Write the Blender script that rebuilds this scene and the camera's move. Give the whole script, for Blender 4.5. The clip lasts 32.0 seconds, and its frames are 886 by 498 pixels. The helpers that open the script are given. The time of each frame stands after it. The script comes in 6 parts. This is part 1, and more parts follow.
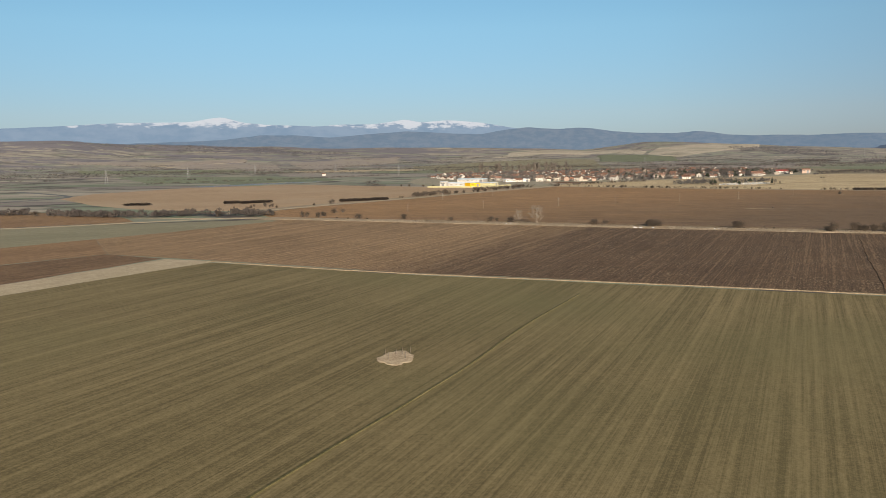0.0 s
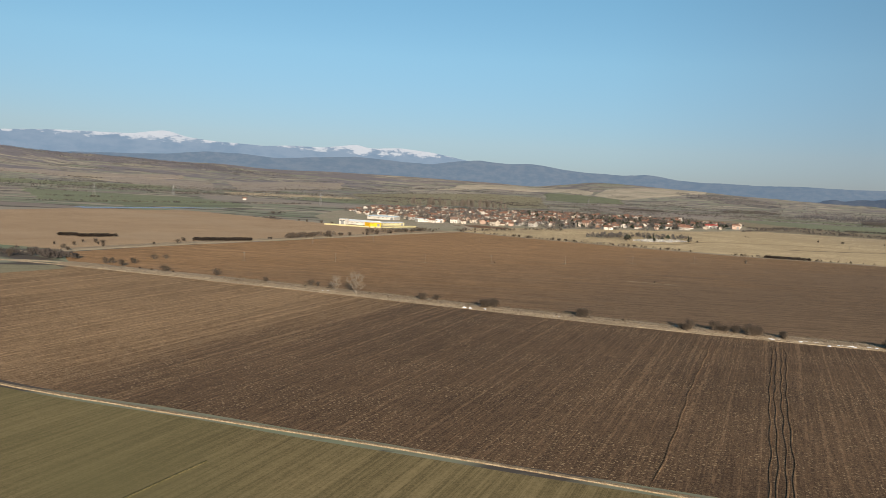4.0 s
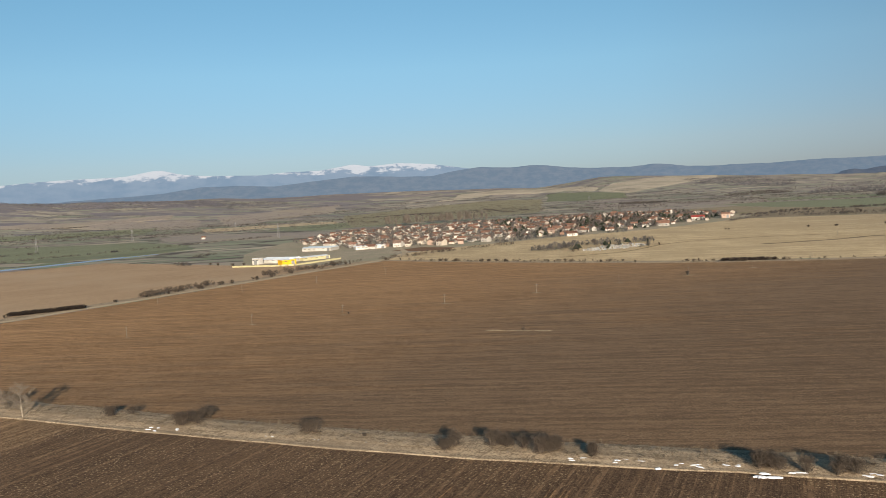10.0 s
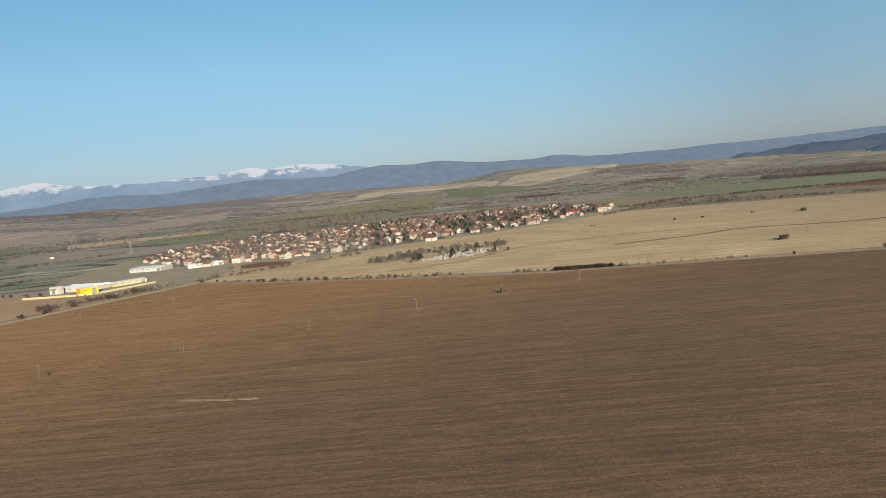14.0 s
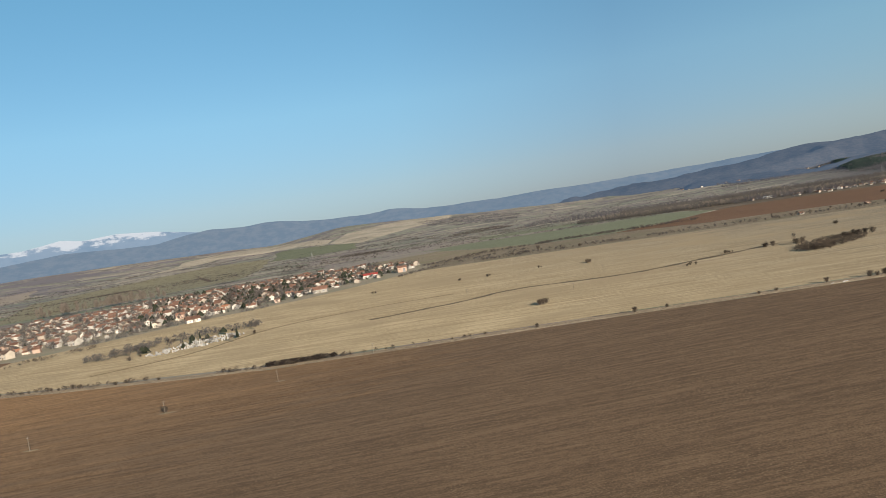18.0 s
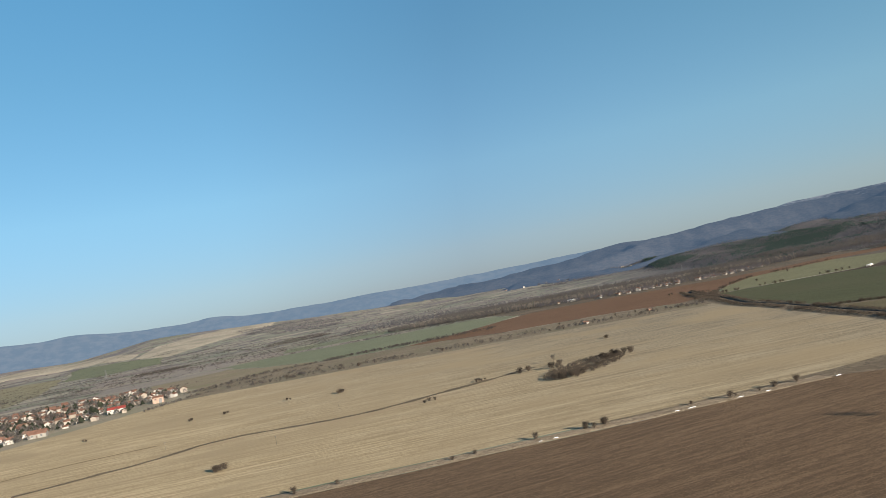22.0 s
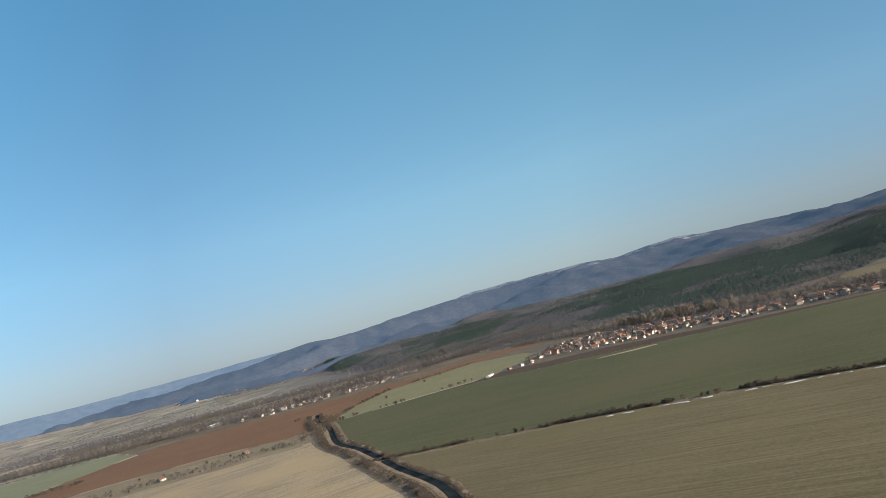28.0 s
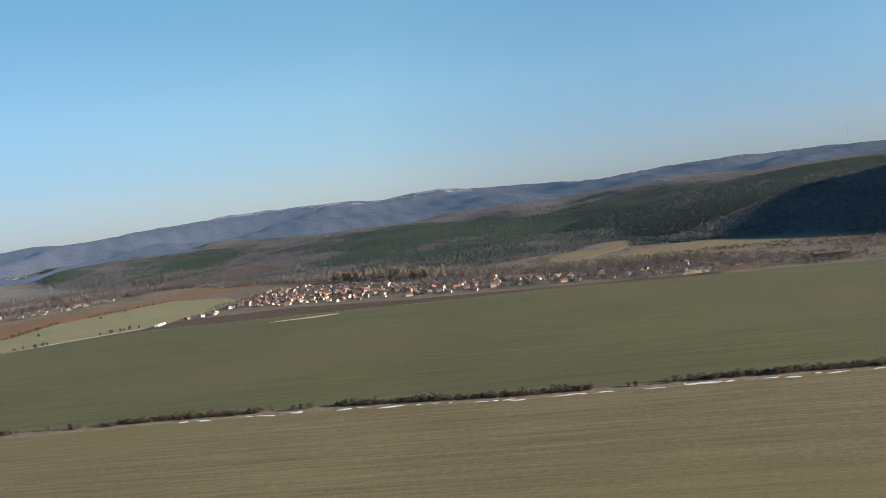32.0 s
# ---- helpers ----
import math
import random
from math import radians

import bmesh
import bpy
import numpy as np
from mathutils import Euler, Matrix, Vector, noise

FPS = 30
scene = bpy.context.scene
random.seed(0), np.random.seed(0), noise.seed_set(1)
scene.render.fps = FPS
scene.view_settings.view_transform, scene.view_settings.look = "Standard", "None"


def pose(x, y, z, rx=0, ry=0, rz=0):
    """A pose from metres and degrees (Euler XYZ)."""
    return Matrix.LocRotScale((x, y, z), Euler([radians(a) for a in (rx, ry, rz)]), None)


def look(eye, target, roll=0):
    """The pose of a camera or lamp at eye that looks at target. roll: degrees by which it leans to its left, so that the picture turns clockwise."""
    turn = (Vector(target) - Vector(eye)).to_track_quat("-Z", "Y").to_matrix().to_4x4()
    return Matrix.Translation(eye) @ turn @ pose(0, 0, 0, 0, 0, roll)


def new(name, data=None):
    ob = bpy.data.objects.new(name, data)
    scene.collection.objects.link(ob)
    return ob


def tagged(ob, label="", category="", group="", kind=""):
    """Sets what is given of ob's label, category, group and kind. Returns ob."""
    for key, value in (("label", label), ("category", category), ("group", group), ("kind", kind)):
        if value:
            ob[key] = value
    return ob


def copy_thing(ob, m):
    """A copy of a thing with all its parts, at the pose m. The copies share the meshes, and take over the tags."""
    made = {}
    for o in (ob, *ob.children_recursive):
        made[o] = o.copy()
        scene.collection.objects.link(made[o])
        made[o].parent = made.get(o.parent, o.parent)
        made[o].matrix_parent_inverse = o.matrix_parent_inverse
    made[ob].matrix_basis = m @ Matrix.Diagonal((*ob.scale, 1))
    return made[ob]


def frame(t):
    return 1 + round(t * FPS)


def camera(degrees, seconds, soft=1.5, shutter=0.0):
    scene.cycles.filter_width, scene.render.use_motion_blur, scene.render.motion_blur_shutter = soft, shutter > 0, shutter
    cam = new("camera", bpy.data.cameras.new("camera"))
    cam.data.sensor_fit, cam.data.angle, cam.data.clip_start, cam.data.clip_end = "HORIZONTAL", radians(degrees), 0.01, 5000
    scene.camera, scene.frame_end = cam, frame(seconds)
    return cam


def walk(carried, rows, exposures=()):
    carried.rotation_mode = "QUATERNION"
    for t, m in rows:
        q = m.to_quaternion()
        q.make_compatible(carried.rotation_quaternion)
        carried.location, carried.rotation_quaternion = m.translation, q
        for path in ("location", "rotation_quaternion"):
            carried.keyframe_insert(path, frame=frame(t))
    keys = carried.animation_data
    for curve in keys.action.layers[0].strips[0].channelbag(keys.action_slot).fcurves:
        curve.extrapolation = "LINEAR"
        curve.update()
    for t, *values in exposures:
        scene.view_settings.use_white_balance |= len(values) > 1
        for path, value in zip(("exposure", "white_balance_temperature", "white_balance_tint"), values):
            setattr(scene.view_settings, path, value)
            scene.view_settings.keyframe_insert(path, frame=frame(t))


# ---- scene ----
cam = camera(57.2, 32.0, 0.75)
METRES, EYE, TILT, LEAN, TURN = 1100.0, 42.0, -6.48, 0.77, 0.0
ROWS = [
    (0, -0.0000, -0.0000, -0.0000, 0.00, 0.00, -0.00),
    (0.5, 0.0086, 0.0091, 0.0026, -0.64, 1.09, -0.37),
    (1, 0.0174, 0.0181, 0.0055, -1.03, 1.48, -0.63),
    (1.5, 0.0263, 0.0271, 0.0084, -1.43, 1.60, -0.96),
    (2, 0.0352, 0.0360, 0.0115, -2.15, 1.50, -1.63),
    (2.5, 0.0442, 0.0449, 0.0146, -2.39, 1.51, -1.85),
    (3, 0.0533, 0.0538, 0.0178, -2.72, 1.63, -2.34),
    (3.5, 0.0623, 0.0627, 0.0209, -3.03, 1.91, -3.16),
    (5.5, 0.0990, 0.0988, 0.0324, -3.07, 2.03, -3.35),
    (6, 0.1083, 0.1081, 0.0348, -2.75, 1.32, -3.86),
    (6.5, 0.1176, 0.1175, 0.0369, -2.34, 0.37, -3.95),
    (7, 0.1268, 0.1269, 0.0389, -1.99, -0.44, -3.86),
    (7.5, 0.1360, 0.1365, 0.0407, -1.88, -0.61, -3.77),
    (8, 0.1453, 0.1462, 0.0425, -0.38, -0.35, -1.77),
    (8.5, 0.1547, 0.1559, 0.0442, 0.20, 1.43, 0.50),
    (9, 0.1642, 0.1657, 0.0458, 0.29, 2.34, 1.79),
    (9.5, 0.1740, 0.1755, 0.0474, 0.02, 2.64, 2.30),
    (10, 0.1839, 0.1855, 0.0489, -0.74, 2.59, 2.56),
    (10.5, 0.1941, 0.1955, 0.0505, -2.22, 2.38, 2.68),
    (11, 0.2045, 0.2056, 0.0521, -3.12, 2.19, 2.50),
    (11.5, 0.2153, 0.2158, 0.0537, -3.33, 2.14, 2.47),
    (12, 0.2262, 0.2261, 0.0553, -3.36, 2.16, 2.52),
    (12.5, 0.2374, 0.2363, 0.0568, -3.39, 2.20, 2.53),
    (13, 0.2487, 0.2465, 0.0584, -3.56, 2.19, 2.58),
    (13.5, 0.2602, 0.2568, 0.0599, -4.37, 1.99, 3.04),
    (14, 0.2719, 0.2669, 0.0614, -6.15, 1.96, 5.61),
    (14.5, 0.2839, 0.2768, 0.0629, -7.72, 2.75, 8.06),
    (15, 0.2961, 0.2867, 0.0643, -10.13, 3.76, 10.16),
    (15.5, 0.3087, 0.2962, 0.0656, -11.68, 4.65, 11.11),
    (17.5, 0.3629, 0.3325, 0.0700, -13.24, 5.04, 10.24),
    (18, 0.3771, 0.3410, 0.0712, -16.07, 4.38, 10.14),
    (18.5, 0.3917, 0.3492, 0.0725, -18.10, 4.87, 10.80),
    (19, 0.4066, 0.3572, 0.0739, -18.86, 5.49, 11.19),
    (19.5, 0.4218, 0.3649, 0.0752, -19.38, 6.05, 11.48),
    (20, 0.4373, 0.3722, 0.0767, -19.95, 6.49, 11.63),
    (20.5, 0.4531, 0.3791, 0.0781, -20.96, 6.88, 11.83),
    (21, 0.4693, 0.3856, 0.0796, -22.89, 7.24, 12.10),
    (21.5, 0.4857, 0.3919, 0.0811, -25.31, 8.06, 12.41),
    (22, 0.5024, 0.3978, 0.0827, -26.76, 9.29, 12.91),
    (22.5, 0.5194, 0.4033, 0.0843, -27.46, 10.08, 13.35),
    (23, 0.5367, 0.4085, 0.0859, -28.26, 10.72, 14.00),
    (23.5, 0.5540, 0.4132, 0.0875, -29.56, 11.06, 14.74),
    (24, 0.5715, 0.4174, 0.0891, -31.37, 11.05, 15.26),
    (24.5, 0.5889, 0.4209, 0.0907, -33.18, 11.11, 15.54),
    (25, 0.6063, 0.4236, 0.0922, -34.49, 11.35, 15.80),
    (25.5, 0.6235, 0.4255, 0.0937, -36.42, 11.45, 16.38),
    (26, 0.6404, 0.4267, 0.0951, -39.15, 10.93, 17.19),
    (26.5, 0.6571, 0.4270, 0.0964, -41.43, 10.61, 17.74),
    (28.5, 0.7228, 0.4213, 0.1007, -48.57, 9.98, 18.77),
    (29, 0.7397, 0.4188, 0.1016, -50.62, 9.42, 18.53),
    (29.5, 0.7566, 0.4159, 0.1024, -52.46, 8.96, 18.39),
    (30, 0.7736, 0.4126, 0.1031, -54.36, 8.53, 17.80),
    (30.5, 0.7907, 0.4088, 0.1037, -57.47, 7.52, 15.96),
    (31, 0.8074, 0.4044, 0.1044, -59.27, 5.42, 14.52),
    (31.5, 0.8240, 0.3994, 0.1051, -61.38, 2.52, 13.20),
    (32, 0.8403, 0.3940, 0.1058, -63.31, 0.92, 12.47),
]
WALK = [(t, pose(0, 0, EYE, TILT, LEAN, TURN) @ pose(METRES * x, METRES * y, METRES * z, 90 + pitch, roll, yaw)) for t, x, y, z, yaw, pitch, roll in ROWS]
walk(cam, WALK, [(0.0, 1.08, 6620, 11), (15.0, 1.08, 6580, 11), (20.0, 1.15, 6350, 9.5), (26.0, 1.3, 6230, 9.5), (29.0, 1.44, 6300, 11.5), (32.0, 1.56, 6330, 13)])

# ---- light ----
SUN_AZ, SUN_EL = 172.4, 13.4
world = bpy.data.worlds.new("world")
scene.world = world
world.use_nodes = True
wn = world.node_tree
sky = wn.nodes.new("ShaderNodeTexSky")
sky.sky_type, sky.sun_disc = "NISHITA", False
sky.sun_elevation, sky.sun_rotation = radians(SUN_EL), radians(SUN_AZ)
sky.altitude, sky.air_density, sky.dust_density, sky.ozone_density = 500, 0.9, 0.1, 2.6
wn.nodes["Background"].inputs["Strength"].default_value = 0.1125
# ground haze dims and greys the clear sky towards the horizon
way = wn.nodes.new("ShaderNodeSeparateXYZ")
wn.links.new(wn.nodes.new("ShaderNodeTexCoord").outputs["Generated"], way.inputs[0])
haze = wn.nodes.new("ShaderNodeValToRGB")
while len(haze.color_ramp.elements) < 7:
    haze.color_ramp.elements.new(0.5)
# the unseen upper sky is dimmed as well, to weaken blue fill
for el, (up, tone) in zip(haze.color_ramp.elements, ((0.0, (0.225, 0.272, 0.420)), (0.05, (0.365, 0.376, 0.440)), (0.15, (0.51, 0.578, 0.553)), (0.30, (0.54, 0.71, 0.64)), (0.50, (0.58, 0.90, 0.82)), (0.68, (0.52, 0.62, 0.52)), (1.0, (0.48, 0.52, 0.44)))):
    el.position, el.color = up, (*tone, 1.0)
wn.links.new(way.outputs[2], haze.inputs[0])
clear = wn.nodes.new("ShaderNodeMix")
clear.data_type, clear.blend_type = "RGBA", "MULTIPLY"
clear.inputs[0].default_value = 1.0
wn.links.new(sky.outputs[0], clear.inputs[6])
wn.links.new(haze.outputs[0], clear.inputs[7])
# sky tinted by bearing to fit the camera's view: darker north-east, paler east
cool = wn.nodes.new("ShaderNodeMix")
cool.data_type, cool.blend_type = "RGBA", "MULTIPLY"
cool.inputs[0].default_value = 1.0
side = wn.nodes.new("ShaderNodeValToRGB")
while len(side.color_ramp.elements) < 5:
    side.color_ramp.elements.new(0.5)
for el, (east, tone) in zip(side.color_ramp.elements, ((0.0, (0.80, 0.80, 0.80)), (0.25, (0.80, 0.80, 0.80)), (0.50, (0.745, 0.712, 0.718)), (0.85, (1.0, 0.938, 0.875)), (1.0, (0.84, 0.83, 0.85)))):
    el.position, el.color = east, (*tone, 1.0)
wn.links.new(way.outputs[0], side.inputs[0])
wn.links.new(side.outputs[0], cool.inputs[7])
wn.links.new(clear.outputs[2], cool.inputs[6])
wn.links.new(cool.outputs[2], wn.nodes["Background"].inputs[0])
sun = new("sun", bpy.data.lights.new("sun", "SUN"))
sun.data.energy, sun.data.angle, sun.data.color = 5.0, radians(0.5), (1.0, 0.86, 0.68)
sx, sy, sz = math.sin(radians(SUN_AZ)) * math.cos(radians(SUN_EL)), math.cos(radians(SUN_AZ)) * math.cos(radians(SUN_EL)), math.sin(radians(SUN_EL))
sun.matrix_world = look((400 + 800 * sx, 400 + 800 * sy, 800 * sz), (400, 400, 0))

# ---- materials ----


class Nodes:
    """A small writer of node trees."""

    def __init__(self, name, rough=0.9):
        self.mat = bpy.data.materials.new(name)
        self.mat.use_nodes = True
        self.tree = self.mat.node_tree
        self.bsdf = self.tree.nodes["Principled BSDF"]
        self.bsdf.inputs["Roughness"].default_value = rough
        self.bsdf.inputs["Specular IOR Level"].default_value = 0.15

    def node(self, kind, **inputs):
        n = self.tree.nodes.new(kind)
        for key, value in inputs.items():
            self.put(value, n.inputs[key.replace("_", " ")])
        return n

    def put(self, value, socket):
        if isinstance(value, bpy.types.NodeSocket):
            self.tree.links.new(value, socket)
        else:
            socket.default_value = value

    def place(self, angle=0.0, scale=(1, 1, 1)):
        tc = self.tree.nodes.new("ShaderNodeTexCoord")
        first = self.node("ShaderNodeMapping", Vector=tc.outputs["Object"], Rotation=(0, 0, radians(-angle)))
        return self.node("ShaderNodeMapping", Vector=first.outputs[0], Scale=scale).outputs[0]

    def noise(self, vector, scale, detail=3.0, rough=0.55):
        return self.node("ShaderNodeTexNoise", Vector=vector, Scale=scale, Detail=detail, Roughness=rough).outputs["Fac"]

    def ramp(self, fac, lo, hi, a=0.0, b=1.0):
        return self.node("ShaderNodeMapRange", Value=fac, From_Min=lo, From_Max=hi, To_Min=a, To_Max=b).outputs[0]

    def math(self, op, a, b=0.0):
        n = self.tree.nodes.new("ShaderNodeMath")
        n.operation = op
        self.put(a, n.inputs[0])
        self.put(b, n.inputs[1])
        return n.outputs[0]

    def mix(self, fac, a, b, blend="MIX"):
        n = self.tree.nodes.new("ShaderNodeMix")
        n.data_type, n.blend_type = "RGBA", blend
        for value, k in ((fac, 0), (a, 6), (b, 7)):
            if isinstance(value, tuple) and len(value) == 3:
                value = (*value, 1.0)
            self.put(value, n.inputs[k])
        return n.outputs[2]

    def done(self, color, height=None, strength=0.3, distance=0.1):
        self.put((*color, 1.0) if isinstance(color, tuple) else color, self.bsdf.inputs["Base Color"])
        if height is not None:
            bump = self.node("ShaderNodeBump", Strength=strength, Distance=distance, Height=height)
            self.put(bump.outputs[0], self.bsdf.inputs["Normal"])
        return self.mat


def soil(name, dark, light, angle, row=1.0, streak=0.55, blotch=60.0, third=None, relief=0.35, contrast=1.3, drift=None, along_row=0.06, grain=1.0, furrow=0.0, gap=0.45, flecks=0.0, edge=90.0):
    """A worked field: streaks along the furrows, broad passes of the machine, wide blotches and clods.
    drift: (angle, from, to, dark, light): the soil changes to these colours across the field."""
    n = Nodes(name, 0.95)
    plain = n.place()
    fine = n.noise(n.place(angle, (along_row, 1.0, 1.0)), row, 5.0, 0.8)
    thin = n.noise(n.place(angle + 0.6, (along_row * 0.4, 1.0, 1.0)), row * 0.45, 5.0, 0.8)
    passes = n.noise(n.place(angle, (0.008, 0.11, 1.0)), 1.0, 4.0, 0.7)
    wide = n.noise(plain, 1.0 / blotch, 5.0, 0.6)
    clod = n.noise(plain, 0.35, 7.0, 0.9)
    grit = n.noise(plain, 1.6, 3.0, 0.8)
    parts = [(fine, 0.43, 0.58, 0.52 * streak), (thin, 0.43, 0.58, 0.34 * streak), (passes, 0.40, 0.60, 0.16 * streak), (wide, 0.38, 0.62, 0.22), (clod, 0.43, 0.57, 0.44 * grain), (grit, 0.43, 0.57, 0.56 * grain)]
    if furrow:
        lines = n.noise(n.place(angle, (0.006, 1.0, 1.0)), gap, 2.0, 0.6)
        broken = n.math("MULTIPLY", n.ramp(lines, 0.54, 0.62), n.ramp(n.noise(n.place(angle, (0.25, 1.0, 1.0)), 0.9, 3.0, 0.7), 0.42, 0.56))
        parts.append((broken, 0.0, 1.0, furrow))
    total, most = 0.0, sum(p[3] for p in parts)
    for fac, lo, hi, weight in parts:
        total = n.math("ADD", n.math("MULTIPLY", n.ramp(fac, lo, hi), weight / most), total)
    mid = 0.5 - 0.36 * furrow / most
    fac = n.ramp(total, mid - 0.32 / contrast, mid + 0.32 / contrast)
    color = n.mix(fac, dark, light)
    if drift:
        turn, lo, hi, dark2, light2 = drift
        at = n.node("ShaderNodeSeparateXYZ", Vector=n.place(turn)).outputs[0]
        at = n.math("ADD", at, n.math("ADD", n.ramp(wide, 0.3, 0.7, -edge * 0.66, edge * 0.66), n.ramp(passes, 0.3, 0.7, -edge, edge)))
        color = n.mix(n.ramp(at, lo, hi), color, n.mix(fac, dark2, light2))
    if third:
        patch = n.noise(plain, 1.0 / (blotch * 2.3), 3.0, 0.5)
        color = n.mix(n.ramp(patch, 0.48, 0.66, 0.0, 0.75), color, third)
    if flecks:
        chaff = n.math("MULTIPLY", n.ramp(n.noise(plain, 1.3, 2.0, 0.6), 0.58, 0.66), n.ramp(n.noise(plain, 0.03, 4.0, 0.7), 0.42, 0.6, 0.25, 1.0))
        color = n.mix(n.math("MULTIPLY", chaff, flecks), color, (0.46, 0.34, 0.20))
    return n.done(color, n.math("ADD", fine, n.math("MULTIPLY", clod, 0.8)), relief, 0.25)


def mottled(name, a, b, size=1.0, rough=0.9, relief=0.2, tint=0.25):
    """A plain surface with stains at two scales, shifted a little from object to object."""
    n = Nodes(name, rough)
    p = n.place()
    fac = n.math("ADD", n.math("MULTIPLY", n.noise(p, 0.35 / size), 0.6), n.math("MULTIPLY", n.noise(p, 3.0 / size), 0.4))
    info = n.tree.nodes.new("ShaderNodeObjectInfo")
    color = n.mix(n.ramp(fac, 0.35, 0.65), a, b)
    shade = n.ramp(info.outputs["Random"], 0.0, 1.0, 1.0 - tint, 1.0 + tint * 0.4)
    grey = n.node("ShaderNodeCombineColor", Red=shade, Green=shade, Blue=shade).outputs[0]
    return n.done(n.mix(1.0, color, grey, "MULTIPLY"), fac, relief, 0.05)


def leafy(name, a, b, rough=0.9, thin=0.45):
    """Twigs and foliage: each loose piece has its own shade."""
    n = Nodes(name, rough)
    geo = n.tree.nodes.new("ShaderNodeNewGeometry")
    info = n.tree.nodes.new("ShaderNodeObjectInfo")
    fac = n.math("ADD", n.math("MULTIPLY", geo.outputs["Random Per Island"], 0.7), n.math("MULTIPLY", info.outputs["Random"], 0.3))
    wide = n.noise(n.place(), 0.004, 3.0)
    color = n.mix(n.math("ADD", n.math("MULTIPLY", fac, 0.6), n.ramp(wide, 0.35, 0.65, 0.0, 0.4)), a, b)
    # light passes between the twigs
    through_twigs = n.node("ShaderNodeBsdfTranslucent", Color=color)
    both = n.node("ShaderNodeMixShader", Fac=thin)
    n.tree.links.new(n.bsdf.outputs[0], both.inputs[1])
    n.tree.links.new(through_twigs.outputs[0], both.inputs[2])
    n.tree.links.new(both.outputs[0], n.tree.nodes["Material Output"].inputs["Surface"])
    return n.done(color)


FURROW = -23.5
m_green = soil("winter_wheat", (0.104, 0.080, 0.035), (0.250, 0.190, 0.092), 66, 0.9, 0.9, 70, (0.158, 0.136, 0.060), relief=0.2, along_row=0.012, grain=0.6, furrow=0.2, gap=0.35, contrast=1.15)
m_dark = soil("dark_plough", (0.078, 0.044, 0.023), (0.225, 0.138, 0.076), 65, 1.2, 0.8, 50, relief=0.4, along_row=0.05, furrow=0.5, gap=0.5, flecks=0.4, contrast=1.5)
m_plough = soil("ploughed_soil", (0.125, 0.074, 0.038), (0.385, 0.250, 0.138), 65, 1.4, 0.8, 60, relief=0.4, along_row=0.04, contrast=1.6, furrow=1.0, gap=0.6, flecks=0.75, edge=22.0, drift=(-23.5, -155.0, -105.0, (0.056, 0.033, 0.019), (0.178, 0.110, 0.062)))
m_light = soil("light_plough", (0.128, 0.070, 0.036), (0.330, 0.205, 0.108), 65, 1.2, 0.8, 50, relief=0.4, along_row=0.05, furrow=0.5, gap=0.5, flecks=0.4, contrast=1.5)
m_brown = soil("brown_soil", (0.165, 0.090, 0.040), (0.410, 0.242, 0.118), -9, 0.45, 1.2, 150, relief=0.35, contrast=1.55, along_row=0.11, grain=1.2, furrow=0.35, gap=0.25, flecks=0.3, drift=(-50.0, -520.0, -240.0, (0.096, 0.061, 0.036), (0.202, 0.130, 0.076)))
m_orange = soil("tan_soil", (0.265, 0.174, 0.102), (0.445, 0.312, 0.192), 40, 0.6, 0.9, 90, (0.39, 0.285, 0.185), relief=0.2, contrast=1.5)
m_straw = soil("straw_stubble", (0.325, 0.240, 0.136), (0.605, 0.470, 0.285), -20, 0.4, 1.2, 45, (0.375, 0.284, 0.170), relief=0.2, contrast=2.0, along_row=0.035, grain=0.9, drift=(0.0, 620.0, 1150.0, (0.192, 0.155, 0.104), (0.385, 0.312, 0.214)))
m_pale = soil("pale_stubble", (0.31, 0.242, 0.155), (0.50, 0.405, 0.275), 62, 0.8, 0.5, 30, relief=0.2)
m_red = soil("red_soil", (0.120, 0.065, 0.035), (0.203, 0.114, 0.065), 30, 0.6, 0.5, 110, relief=0.3)
m_deep = soil("deep_green_crop", (0.055, 0.059, 0.027), (0.107, 0.107, 0.053), -73, 0.35, 0.7, 130, (0.098, 0.087, 0.046), relief=0.15, along_row=0.02, grain=1.0, furrow=0.15, gap=0.2)
m_olive = soil("olive_crop", (0.082, 0.070, 0.036), (0.188, 0.154, 0.088), -73, 0.5, 0.9, 120, (0.125, 0.112, 0.054), 0.2, along_row=0.03, grain=1.2, furrow=0.28, gap=0.3, contrast=1.1)
m_meadow = soil("dull_meadow", (0.172, 0.154, 0.096), (0.272, 0.242, 0.156), 30, 0.4, 0.4, 60, relief=0.2)
# green shifted bluer, with some distance haze in the colour
m_lush = soil("lush_meadow", (0.136, 0.150, 0.090), (0.226, 0.232, 0.148), 10, 0.3, 0.5, 120, relief=0.15)
m_pasture = soil("olive_pasture", (0.142, 0.137, 0.075), (0.224, 0.210, 0.120), 30, 0.4, 0.5, 80, relief=0.2)
m_verge = soil("dry_verge_grass", (0.165, 0.122, 0.080), (0.430, 0.335, 0.228), FURROW, 0.5, 0.5, 6, (0.26, 0.198, 0.134), 0.6, 1.6)
m_track = soil("pale_dirt_track", (0.28, 0.215, 0.14), (0.45, 0.365, 0.255), FURROW, 1.2, 0.4, 12, relief=0.3)
m_weeds = soil("pale_dry_weeds", (0.18, 0.13, 0.08), (0.34, 0.265, 0.17), 20, 0.8, 0.4, 6, relief=0.5)
m_bank = soil("rough_bank_grass", (0.080, 0.062, 0.044), (0.300, 0.232, 0.158), -60, 0.5, 0.4, 6, (0.14, 0.105, 0.07), 0.6, 1.5)
